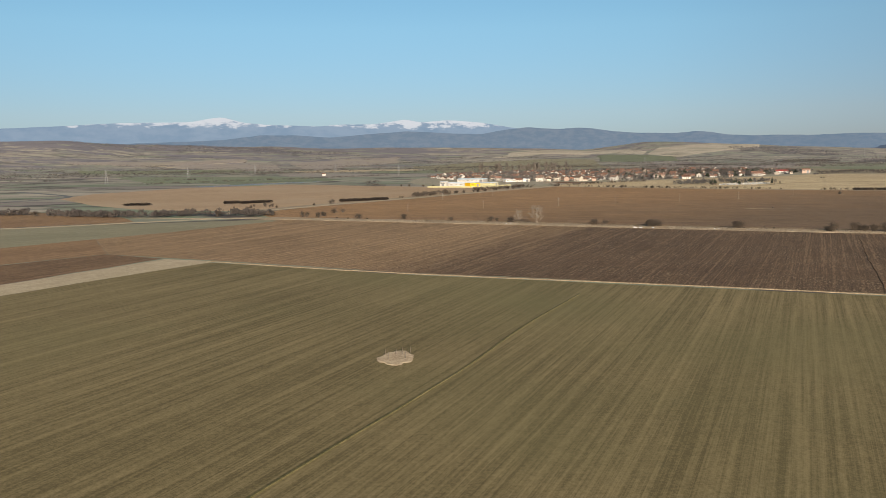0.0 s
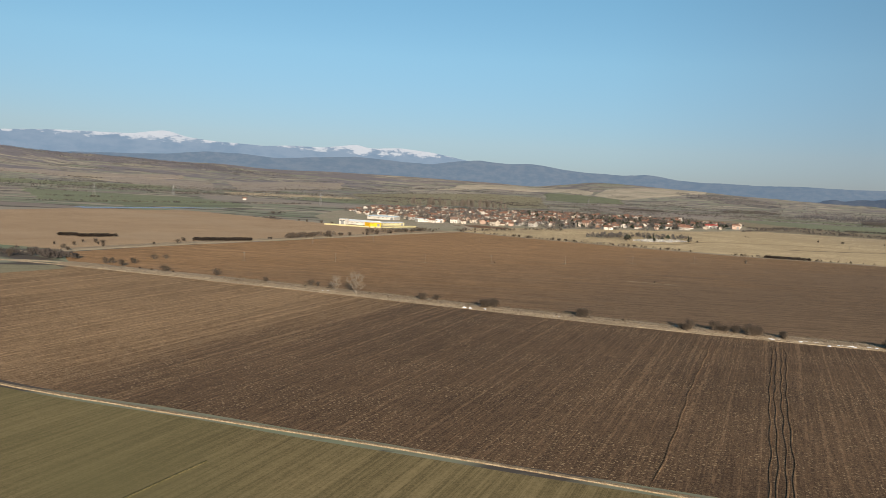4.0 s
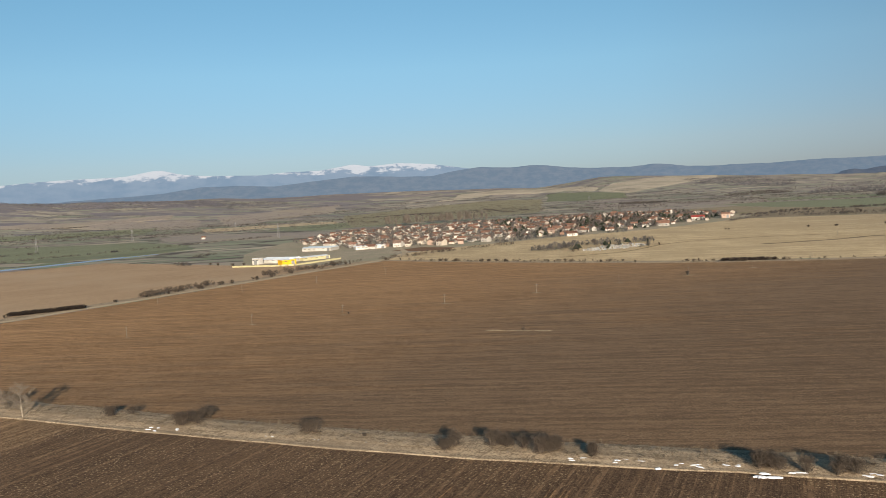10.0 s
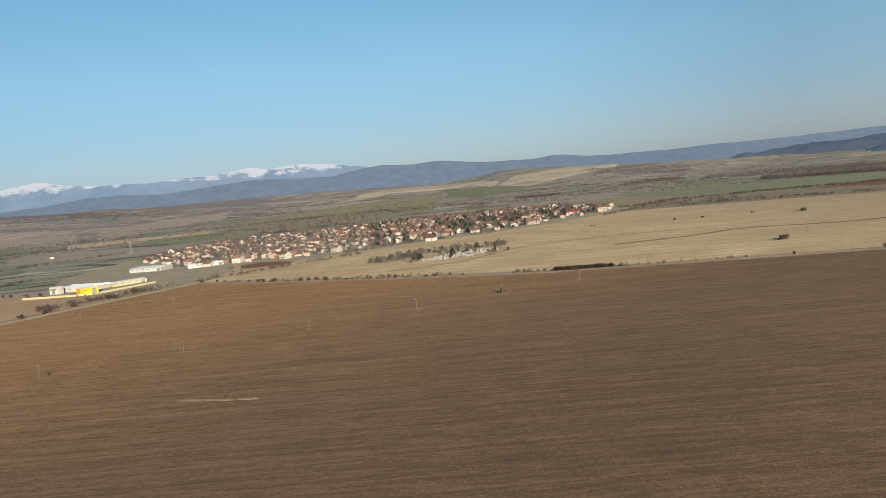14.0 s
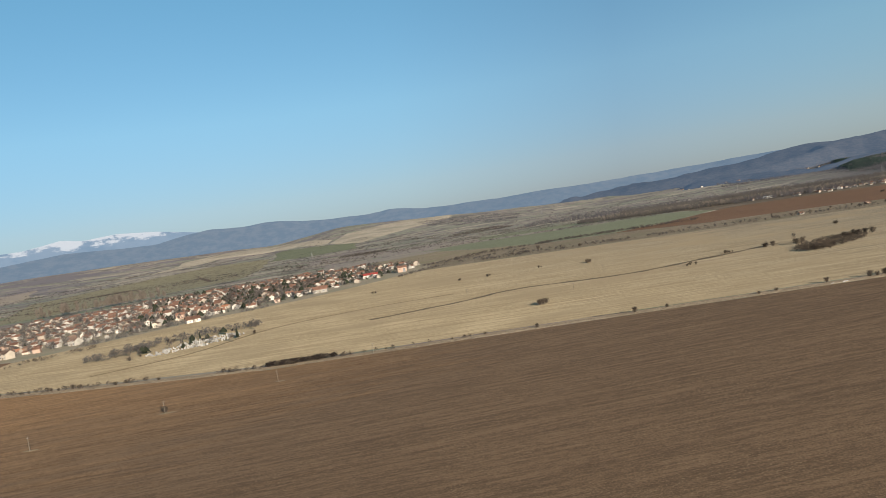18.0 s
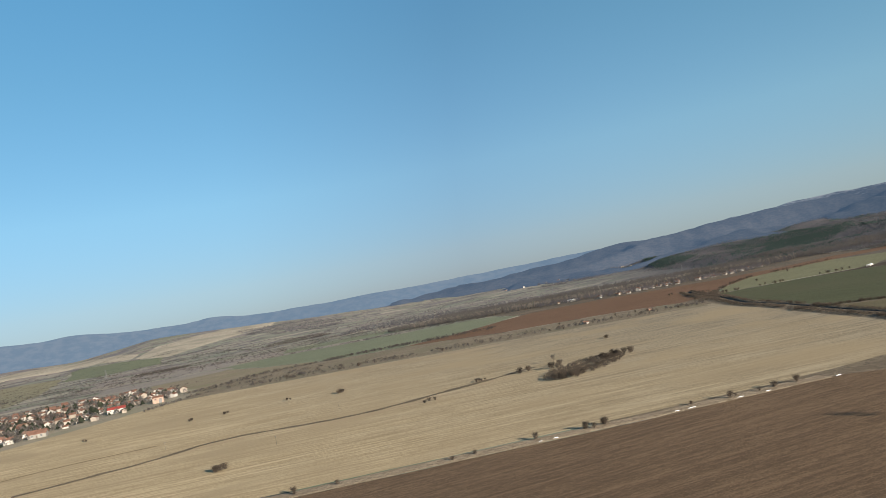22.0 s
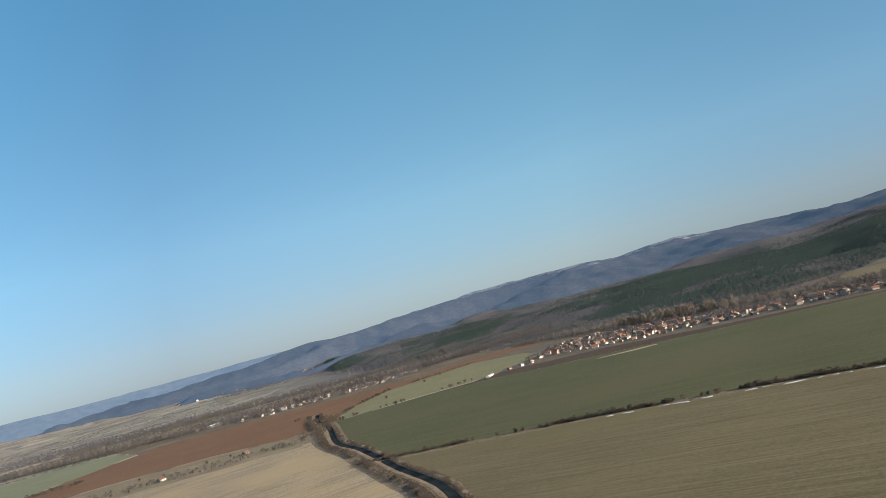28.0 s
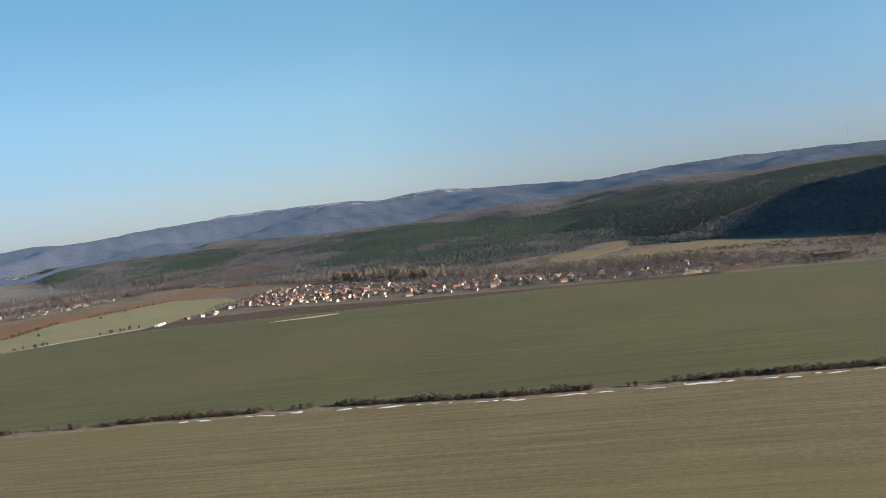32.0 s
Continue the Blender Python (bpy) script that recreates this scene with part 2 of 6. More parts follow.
m_bare = soil("bare_earth", (0.34, 0.245, 0.155), (0.54, 0.42, 0.28), 20, 1.2, 0.3, 6, relief=0.5)
m_fallow = soil("pinkish_fallow", (0.200, 0.168, 0.144), (0.318, 0.274, 0.236), -12, 0.2, 0.5, 60, (0.29, 0.25, 0.19), 0.3)
m_asphalt = mottled("asphalt", (0.10, 0.10, 0.10), (0.16, 0.155, 0.15), 4, 0.85)
m_snow = mottled("old_snow", (0.40, 0.42, 0.46), (0.60, 0.62, 0.66), 1.5, 0.6, 0.4, 0.1)
m_shrub = leafy("bare_shrub_twigs", (0.050, 0.040, 0.032), (0.135, 0.108, 0.086))
m_scrub = leafy("far_scrub", (0.052, 0.046, 0.044), (0.120, 0.102, 0.092))
m_thicket = leafy("dense_thicket_twigs", (0.020, 0.016, 0.014), (0.058, 0.046, 0.039))
m_twig = leafy("grey_twigs", (0.074, 0.068, 0.065), (0.142, 0.129, 0.122))
m_pale_twig = leafy("pale_twigs", (0.15, 0.125, 0.10), (0.27, 0.228, 0.185))
m_poplar = leafy("poplar_twigs", (0.130, 0.112, 0.097), (0.225, 0.195, 0.170))
# bare woods greyed towards blue: distance haze put into the colour
m_brownwood = leafy("bare_woodland", (0.080, 0.077, 0.086), (0.136, 0.126, 0.134))
# paler grey copy of the bare wood, lightened to lift the shaded spur
m_greywood = leafy("grey_woodland", (0.118, 0.116, 0.124), (0.190, 0.184, 0.190))
# needles lightened and blued to stand in for haze over the hillside
m_pine = leafy("pine_needles", (0.048, 0.073, 0.066), (0.068, 0.098, 0.088), thin=0.4)
m_evergreen = leafy("garden_evergreen", (0.020, 0.026, 0.018), (0.045, 0.052, 0.036))
m_grass = leafy("dry_grass_blades", (0.145, 0.112, 0.074), (0.310, 0.243, 0.165))
m_bark = mottled("grey_bark", (0.09, 0.07, 0.055), (0.17, 0.14, 0.11), 0.6, 0.95, 0.6)
m_pale_bark = mottled("pale_bark", (0.22, 0.185, 0.145), (0.36, 0.31, 0.25), 0.6, 0.95, 0.5)
m_concrete = mottled("weathered_concrete", (0.10, 0.088, 0.070), (0.17, 0.150, 0.125), 0.8, 0.9)
m_steel = mottled("galvanised_steel", (0.12, 0.123, 0.127), (0.19, 0.194, 0.198), 2, 0.6)
m_white = mottled("white_render", (0.28, 0.265, 0.24), (0.47, 0.45, 0.415), 2, 0.85, 0.1, 0.5)
m_cream = mottled("cream_render", (0.36, 0.32, 0.265), (0.49, 0.44, 0.375), 2, 0.85, 0.1, 0.25)
m_pink = mottled("rosy_render", (0.31, 0.22, 0.175), (0.41, 0.31, 0.25), 2, 0.85, 0.1, 0.25)
m_brickwall = mottled("bare_brick_wall", (0.17, 0.105, 0.075), (0.26, 0.165, 0.12), 2, 0.9, 0.2, 0.25)
m_tile = mottled("weathered_roof_tile", (0.120, 0.066, 0.050), (0.215, 0.125, 0.092), 1.2, 0.85, 0.5, 0.45)
m_orangetile = mottled("orange_roof_tile", (0.25, 0.115, 0.070), (0.36, 0.180, 0.115), 1.2, 0.85, 0.5, 0.3)
m_tile2 = mottled("brown_roof_tile", (0.105, 0.072, 0.058), (0.185, 0.128, 0.100), 1.2, 0.85, 0.5, 0.35)
m_redroof = mottled("dark_red_roof", (0.20, 0.038, 0.034), (0.28, 0.060, 0.050), 2, 0.6, 0.2, 0.1)
m_glass = mottled("dark_window_glass", (0.03, 0.035, 0.04), (0.07, 0.075, 0.085), 1, 0.15, 0.0, 0.2)
m_yellow = mottled("yellow_cladding", (0.50, 0.29, 0.012), (0.60, 0.36, 0.02), 5, 0.6, 0.05, 0.08)
m_paleyellow = mottled("faded_yellow_wall", (0.29, 0.265, 0.15), (0.38, 0.35, 0.21), 5, 0.7, 0.1, 0.1)
m_sheet = mottled("white_sheet_roof", (0.62, 0.66, 0.70), (0.78, 0.82, 0.86), 6, 0.5, 0.1, 0.1)
m_bluesheet = mottled("blue_grey_sheet_roof", (0.36, 0.45, 0.52), (0.50, 0.58, 0.64), 6, 0.5, 0.1, 0.15)
m_stone = mottled("pale_gravestone", (0.17, 0.168, 0.16), (0.33, 0.325, 0.31), 1, 0.7, 0.2, 0.4)

wat = Nodes("still_water", 0.6)
wat.bsdf.inputs["Specular IOR Level"].default_value = 0.0
m_water = wat.done(wat.mix(wat.ramp(wat.noise(wat.place(), 0.05), 0.4, 0.6), (0.018, 0.024, 0.030), (0.04, 0.048, 0.052)), wat.noise(wat.place(), 0.8), 0.05, 0.02)

pond = Nodes("open_water", 0.06)
pond.bsdf.inputs["Specular IOR Level"].default_value = 0.6
# pale blue of the reflected sky is put into the base colour
m_pond = pond.done(pond.mix(pond.noise(pond.place(), 0.05), (0.10, 0.125, 0.15), (0.15, 0.175, 0.20)), pond.noise(pond.place(), 0.8), 0.03, 0.02)

# the plain: a patchwork of meadows, ploughland and scrub, wilder on the hills
g = Nodes("patchwork_plain", 0.95)
gp = g.place()
warp = g.node("ShaderNodeTexNoise", Vector=gp, Scale=0.002, Detail=2.0)
bent = g.node("ShaderNodeVectorMath")
bent.operation = "MULTIPLY_ADD"
g.put(warp.outputs["Color"], bent.inputs[0])
bent.inputs[1].default_value = (120, 120, 0)
g.put(gp, bent.inputs[2])
strips = g.node("ShaderNodeMapping", Vector=bent.outputs[0], Rotation=(0, 0, radians(-20)), Scale=(0.0034, 0.0105, 0)).outputs[0]
cells = g.node("ShaderNodeTexVoronoi", Vector=strips, Scale=1.0)
rims = g.node("ShaderNodeTexVoronoi", Vector=strips, Scale=1.0)
rims.feature = "DISTANCE_TO_EDGE"
small = g.node("ShaderNodeMapping", Vector=bent.outputs[0], Rotation=(0, 0, radians(14)), Scale=(0.008, 0.024, 0)).outputs[0]
plots = g.node("ShaderNodeTexVoronoi", Vector=small, Scale=1.0)
pick = g.node("ShaderNodeSeparateColor", Color=cells.outputs["Color"]).outputs[0]
pick2 = g.node("ShaderNodeSeparateColor", Color=plots.outputs["Color"])
cr = g.tree.nodes.new("ShaderNodeValToRGB")
cr.color_ramp.interpolation = "CONSTANT"
stops = [(0.0, (0.258, 0.232, 0.180)), (0.20, (0.190, 0.212, 0.140)), (0.38, (0.306, 0.270, 0.208)), (0.52, (0.222, 0.238, 0.160)), (0.66, (0.220, 0.178, 0.158)), (0.78, (0.395, 0.350, 0.265)), (0.90, (0.142, 0.182, 0.108))]
while len(cr.color_ramp.elements) < len(stops):
    cr.color_ramp.elements.new(0.5)
for el, (pos, col) in zip(cr.color_ramp.elements, stops):
    el.position, el.color = pos, (*col, 1)
g.put(g.math("FRACT", g.math("ADD", pick, g.math("MULTIPLY", g.math("GREATER_THAN", pick2.outputs[1], 0.6), pick2.outputs[0]))), cr.inputs[0])
blot = g.noise(gp, 0.012, 6.0, 0.7)
fine = g.noise(gp, 0.25, 4.0, 0.7)
scrubby = g.noise(g.node("ShaderNodeMapping", Vector=gp, Scale=(0.45, 1.0, 1.0)).outputs[0], 0.022, 7.0, 0.78)
col = g.mix(g.ramp(blot, 0.4, 0.65, 0.0, 0.45), cr.outputs[0], (0.262, 0.212, 0.182))
col = g.mix(g.ramp(fine, 0.45, 0.7, 0.0, 0.4), col, (0.180, 0.162, 0.146))
# scrub along the field edges and in thickets
hedge = g.math("MULTIPLY", g.ramp(rims.outputs["Distance"], 0.035, 0.06, 1.0, 0.0), g.ramp(scrubby, 0.40, 0.52))
col = g.mix(g.math("MAXIMUM", hedge, g.ramp(scrubby, 0.60, 0.66)), col, (0.078, 0.066, 0.058))
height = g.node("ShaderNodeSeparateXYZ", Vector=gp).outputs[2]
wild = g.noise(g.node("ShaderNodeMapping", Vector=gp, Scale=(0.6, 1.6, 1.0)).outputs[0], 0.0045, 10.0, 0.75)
# distance haze is put into the greys and lilacs of the hill colours
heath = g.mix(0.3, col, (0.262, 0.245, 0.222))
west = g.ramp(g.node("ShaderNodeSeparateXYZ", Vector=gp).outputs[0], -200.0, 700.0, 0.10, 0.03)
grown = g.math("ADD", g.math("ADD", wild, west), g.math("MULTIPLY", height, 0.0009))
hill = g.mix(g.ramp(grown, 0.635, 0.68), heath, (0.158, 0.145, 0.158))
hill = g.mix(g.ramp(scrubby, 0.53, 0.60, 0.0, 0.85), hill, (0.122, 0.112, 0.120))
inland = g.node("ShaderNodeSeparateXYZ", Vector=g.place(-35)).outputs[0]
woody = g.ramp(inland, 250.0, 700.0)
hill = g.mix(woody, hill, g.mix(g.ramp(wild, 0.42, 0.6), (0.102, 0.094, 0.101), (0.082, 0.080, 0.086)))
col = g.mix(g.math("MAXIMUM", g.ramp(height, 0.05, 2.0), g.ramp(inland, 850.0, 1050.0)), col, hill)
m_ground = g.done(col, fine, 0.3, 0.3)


def far_hill(name, low, high, haze_glow, snow_from=None, snow_to=None, size=0.006, clear=None):
    """A backdrop of distance: dark slopes with bright haze put in as emission."""
    n = Nodes(name, 1.0)
    n.bsdf.inputs["Specular IOR Level"].default_value = 0.0
    p = n.place()
    c = n.mix(n.ramp(n.noise(n.node("ShaderNodeMapping", Vector=p, Scale=(1, 1, 2.5)).outputs[0], size, 9.0, 0.68), 0.42, 0.58), low, high)
    if snow_from:
        z = n.node("ShaderNodeSeparateXYZ", Vector=p).outputs[2]
        ragged = n.math("ADD", z, n.ramp(n.noise(n.node("ShaderNodeMapping", Vector=p, Scale=(1, 1, 2.6)).outputs[0], 0.011, 8.0, 0.72), 0.3, 0.7, -36.0, 36.0))
        # the eastern massif holds more snow
        ragged = n.math("ADD", ragged, n.ramp(n.node("ShaderNodeSeparateXYZ", Vector=p).outputs[0], -520.0, -200.0, 0.0, 16.0))
        c = n.mix(n.ramp(ragged, snow_from, snow_to), c, (0.150, 0.152, 0.158))
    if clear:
        # less haze is put into the emission of the nearer, southern slopes
        n.put(n.mix(n.ramp(n.node("ShaderNodeSeparateXYZ", Vector=p).outputs[1], 1300.0, 3300.0), clear, haze_glow), n.bsdf.inputs["Emission Color"])
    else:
        n.put(haze_glow, n.bsdf.inputs["Emission Color"])
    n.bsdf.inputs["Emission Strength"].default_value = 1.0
    return n.done(c)


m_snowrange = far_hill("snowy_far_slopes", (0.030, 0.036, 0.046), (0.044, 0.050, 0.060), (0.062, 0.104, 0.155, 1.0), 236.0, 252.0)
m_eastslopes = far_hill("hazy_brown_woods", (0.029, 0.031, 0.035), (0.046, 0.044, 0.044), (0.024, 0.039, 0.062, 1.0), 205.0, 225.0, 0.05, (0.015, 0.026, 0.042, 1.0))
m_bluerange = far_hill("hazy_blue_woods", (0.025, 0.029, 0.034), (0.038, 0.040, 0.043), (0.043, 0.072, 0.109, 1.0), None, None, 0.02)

# ---- building helpers ----


def mesh_of(name, verts, faces, mat, smooth=False):
    me = bpy.data.meshes.new(name)
    me.from_pydata([tuple(v) for v in verts] if not isinstance(verts, np.ndarray) else verts.tolist(), [], faces if not isinstance(faces, np.ndarray) else faces.tolist())
    me.materials.append(mat)
    if smooth:
        me.polygons.foreach_set("use_smooth", [True] * len(me.polygons))
    me.update()
    return me


def solid(name, verts, faces, mat, label="", category="", kind="", group="", smooth=False):
    return tagged(new(name, mesh_of(name, verts, faces, mat, smooth)), label, category, group, kind)


def part(name, bm, mat, parent, label=""):
    me = bpy.data.meshes.new(name)
    bm.to_mesh(me)
    bm.free()
    me.materials.append(mat)
    ob = new(name, me)
    ob.parent = parent
    return tagged(ob, label)


def mpart(name, verts, faces, mat, parent, label="", smooth=False):
    ob = new(name, mesh_of(name, verts, faces, mat, smooth))
    ob.parent = parent
    return tagged(ob, label)


def box(bm, x0, x1, y0, y1, z0, z1):
    r = bmesh.ops.create_cube(bm, size=1.0)
    for v in r["verts"]:
        v.co = Vector(((x0 + x1) / 2 + v.co.x * (x1 - x0), (y0 + y1) / 2 + v.co.y * (y1 - y0), (z0 + z1) / 2 + v.co.z * (z1 - z0)))
    return bm


def tube(verts, faces, a, b, ra, rb, sides=5):
    """A tapered limb from a to b, added to the lists."""
    a, b = Vector(a), Vector(b)
    q = (b - a).to_track_quat("Z", "Y")
    k = len(verts)
    for c, r in ((a, ra), (b, rb)):
        for i in range(sides):
            w = 2 * math.pi * i / sides
            verts.append(c + q @ Vector((r * math.cos(w), r * math.sin(w), 0)))
    for i in range(sides):
        j = (i + 1) % sides
        faces.append((k + i, k + j, k + sides + j, k + sides + i))
    faces.append(tuple(range(k + sides, k + 2 * sides)))


def inside(p, poly):
    x, y = p
    hit = False
    for (x1, y1), (x2, y2) in zip(poly, poly[1:] + poly[:1]):
        if (y1 > y) != (y2 > y) and x < (x2 - x1) * (y - y1) / (y2 - y1) + x1:
            hit = not hit
    return hit


def smooth_line(pts, step):
    """Catmull-Rom through the points, at about that step."""
    out = []
    p = [pts[0]] + list(pts) + [pts[-1]]
    for i in range(1, len(p) - 2):
        a, b, c, d = (np.array(q, float) for q in p[i - 1:i + 3])
        n = max(1, int(np.linalg.norm(c - b) / step))
        for k in range(n):
            t = k / n
            out.append(0.5 * (2 * b + (c - a) * t + (2 * a - 5 * b + 4 * c - d) * t * t + (3 * b - a - 3 * c + d) * t ** 3))
    out.append(np.array(pts[-1], float))
    return out


layer = [0.02]


def field(name, pts, mat, label, z=None, ragged=1.5):
    """A field lies on the plain as a thin slab with slightly uneven edges."""
    layer[0] += 0.003
    z = layer[0] if z is None else z
    edge = []
    if sum((a[0] * b[1] - b[0] * a[1]) for a, b in zip(pts, pts[1:] + pts[:1])) < 0:
        pts = pts[::-1]
    for (x1, y1), (x2, y2) in zip(pts, pts[1:] + pts[:1]):
        n = max(1, int(math.hypot(x2 - x1, y2 - y1) / 14))
        for k in range(n):
            t = k / n
            x, y = x1 + (x2 - x1) * t, y1 + (y2 - y1) * t
            edge.append((x + ragged * noise.noise((x * 0.05, y * 0.05, 3.1)), y + ragged * noise.noise((x * 0.05, y * 0.05, 7.7)), z))
    bm = bmesh.new()
    top = [bm.verts.new(p) for p in edge]
    low = []
    for i, p in enumerate(edge):
        a, b = edge[i - 1], edge[(i + 1) % len(edge)]
        l = math.hypot(b[0] - a[0], b[1] - a[1]) + 1e-6
        low.append(bm.verts.new((p[0] + 0.6 * (b[1] - a[1]) / l, p[1] - 0.6 * (b[0] - a[0]) / l, -0.02)))
    f = bm.faces.new(top)
    f.normal_update()
    for i in range(len(top)):
        j = (i + 1) % len(top)
        bm.faces.new((top[j], top[i], low[i], low[j]))
    bmesh.ops.triangulate(bm, faces=[f])
    me = bpy.data.meshes.new(name)
    bm.to_mesh(me)
    bm.free()
    me.materials.append(mat)
    return tagged(new(name, me), label, "field", "", "structure")


def ribbon(name, pts, width, mat, label, category, z=0.4, step=8.0, jitter=0.25, crown=0.0, aside=0.0):
    """A strip along a line: verge, track, bank or water. crown: how far its middle stands above its edges."""
    line = smooth_line(pts, step)
    verts, faces = [], []
    z = 0.15 + max(0.0, z - 0.3) * 0.3
    for i, c in enumerate(line):
        d = line[min(i + 1, len(line) - 1)] - line[max(i - 1, 0)]
        d = d / (np.linalg.norm(d) + 1e-9)
        s = np.array((-d[1], d[0]))
        for k, off in enumerate((-0.5, -0.5, -0.22, 0.22, 0.5, 0.5)):
            w = width * (1 + jitter * noise.noise((c[0] * 0.06, c[1] * 0.06, max(0, min(3, k - 1)) * 4.0)))
            rim = k in (0, 5)
            q = c + s * (off * w + aside + (math.copysign(min(1.3, 0.3 * width), off) if rim else 0.0))
            verts.append((q[0], q[1], -0.02 if rim else z + (crown if k in (2, 3) else 0.0)))
    for i in range(len(line) - 1):
        for k in range(5):
            a = 6 * i + k
            faces.append((a + 1, a, a + 6, a + 7))
    return solid(name, verts, faces, mat, label, category, "structure")


def bank(name, pts, profile, mat, label, category, step=6.0):
    """A strip of earth with a cross-section: profile holds offsets to the side and heights."""
    line = smooth_line(pts, step)
    verts, faces, m = [], [], len(profile)
    for i, c in enumerate(line):
        d = line[min(i + 2, len(line) - 1)] - line[max(i - 2, 0)]
        d = d / (np.linalg.norm(d) + 1e-9)
        for k, (off, z) in enumerate(profile):
            wob = noise.noise((c[0] * 0.05, c[1] * 0.05, k * 3.0)) * (1.6 if k in (0, m - 1) else 0.5)
            verts.append((c[0] - d[1] * (off + wob), c[1] + d[0] * (off + wob), z * (1 + 0.25 * noise.noise((c[0] * 0.08, c[1] * 0.08, k * 5.0)))))
    for i in range(len(line) - 1):
        for k in range(m - 1):
            a = m * i + k
            faces.append((a + 1, a, a + m, a + m + 1))
    return solid(name, verts, faces, mat, label, category, "structure", smooth=True)


# ---- ground with its hills ----
WEST, EAST = (180.0, 180.0), (880.0, 450.0)
WEST_CREST = ((-75, 120), (-28, 152), (-24, 122), (-18, 124), (-12, 104), (0, 104), (8, 80), (12, 108), (20, 100), (25, 80), (30, 62), (38, 60), (60, 40))
EAST_FOOT = ((8, 3500), (25, 3300), (36, 3000), (42, 2250), (52, 1640), (58, 1560), (65, 1340), (71, 1450), (78, 1440), (84, 1360), (90, 1340), (110, 1400), (150, 2500))
EAST_RIDGE = ((8, 30), (25, 40), (36, 46), (42, 48), (48, 56), (55, 76), (60, 82), (66, 74), (72, 72), (78, 92), (84, 92), (93, 100), (120, 90), (150, 40))
EAST_CREST = ((13, 0), (17, 44), (21, 78), (24, 92), (28, 100), (31, 110), (33, 118), (36, 143), (38, 162), (42, 170), (48, 188), (52, 206), (55, 208), (57, 200), (60, 186), (62, 196), (64, 204), (67, 190), (71, 170), (78, 172), (84, 180), (93, 168), (115, 150))


def table(rows, x):
    return np.interp(x, [r[0] for r in rows], [r[1] for r in rows])


def fbm(x, y, seed):
    """Cheap smooth noise on arrays: sums of turned sine waves."""
    rng = np.random.RandomState(seed)
    total = np.zeros_like(x)
    for k in range(14):
        w = rng.uniform(0, 2 * math.pi)
        f = 2 ** rng.uniform(0, 3.2)
        total += np.sin((x * math.cos(w) + y * math.sin(w)) * f + rng.uniform(0, 6.3)) / f ** 0.8
    return total / 2.5


def heights(x, y):
    dx, dy = x - WEST[0], y - WEST[1]
    r, th = np.hypot(dx, dy), np.degrees(np.arctan2(dx, dy))
    s = np.clip((r - 3000) / 1500, 0, 1)
    west = table(WEST_CREST, th) * s ** 1.5 * np.where(np.abs(th + 8) < 70, 1, 0) + 13 * s * fbm(x / 900, y / 900, 5) + 7 * s * fbm(x / 300, y / 260, 6)
    dx, dy = x - EAST[0], y - EAST[1]
    r, th = np.hypot(dx, dy), np.degrees(np.arctan2(dx, dy))
    foot = table(EAST_FOOT, th)
    s = np.clip((r - foot) / np.maximum(3350 - foot, 700), 0, 1)
    side = np.clip((th - 6) / 10, 0, 1) * np.clip((150 - th) / 15, 0, 1)
    spurs = np.abs(fbm(x / 520, y / 520, 9)) - 0.6
    east = side * (table(EAST_RIDGE, th) * (0.7 * s + 0.3 * s ** 2) - np.sqrt(s) * (34 * spurs - 9 * fbm(x / 150, y / 150, 10)))
    d = np.hypot(x - 3208, y - 164)
    spur = 103 * np.clip(1 - (d / 1050) ** 2, 0, 1) ** 0.9 + np.where(d < 1070, 5 * fbm(x / 160, y / 160, 3) * np.clip(1.1 - d / 1050, 0, 1), 0)
    # unseen ridge added to the south, its crest fitted to shade the spur
    d = np.hypot(x - np.clip(x, 2290, 3400), y + 230)
    crest = table(((2290, 198), (2400, 223), (2450, 228), (2500, 238), (2610, 247), (2690, 246), (2760, 231), (3400, 217)), np.clip(x, 2290, 3400))
    spur = np.maximum(spur, crest * np.clip(1 - d / 490, 0, 1))
    return np.maximum(np.maximum(west, east), np.maximum(spur, 0.0))


def axis(lo, hi, fine_lo, fine_hi, fine, coarse):
    return np.concatenate([np.arange(lo, fine_lo, coarse), np.arange(fine_lo, fine_hi, fine), np.arange(fine_hi, hi + 1, coarse)])


gx, gy = axis(-4700, 5400, -2400, 5000, 45, 180), axis(-4200, 4720, -600, 4720, 45, 180)
X, Y = np.meshgrid(gx, gy)
Z = heights(X, Y)
nx, ny = len(gx), len(gy)
idx = np.arange(nx * ny).reshape(ny, nx)
quads = np.stack([idx[:-1, :-1], idx[:-1, 1:], idx[1:, 1:], idx[1:, :-1]], -1).reshape(-1, 4)
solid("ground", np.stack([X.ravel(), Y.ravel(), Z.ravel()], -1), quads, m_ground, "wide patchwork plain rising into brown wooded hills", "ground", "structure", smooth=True)


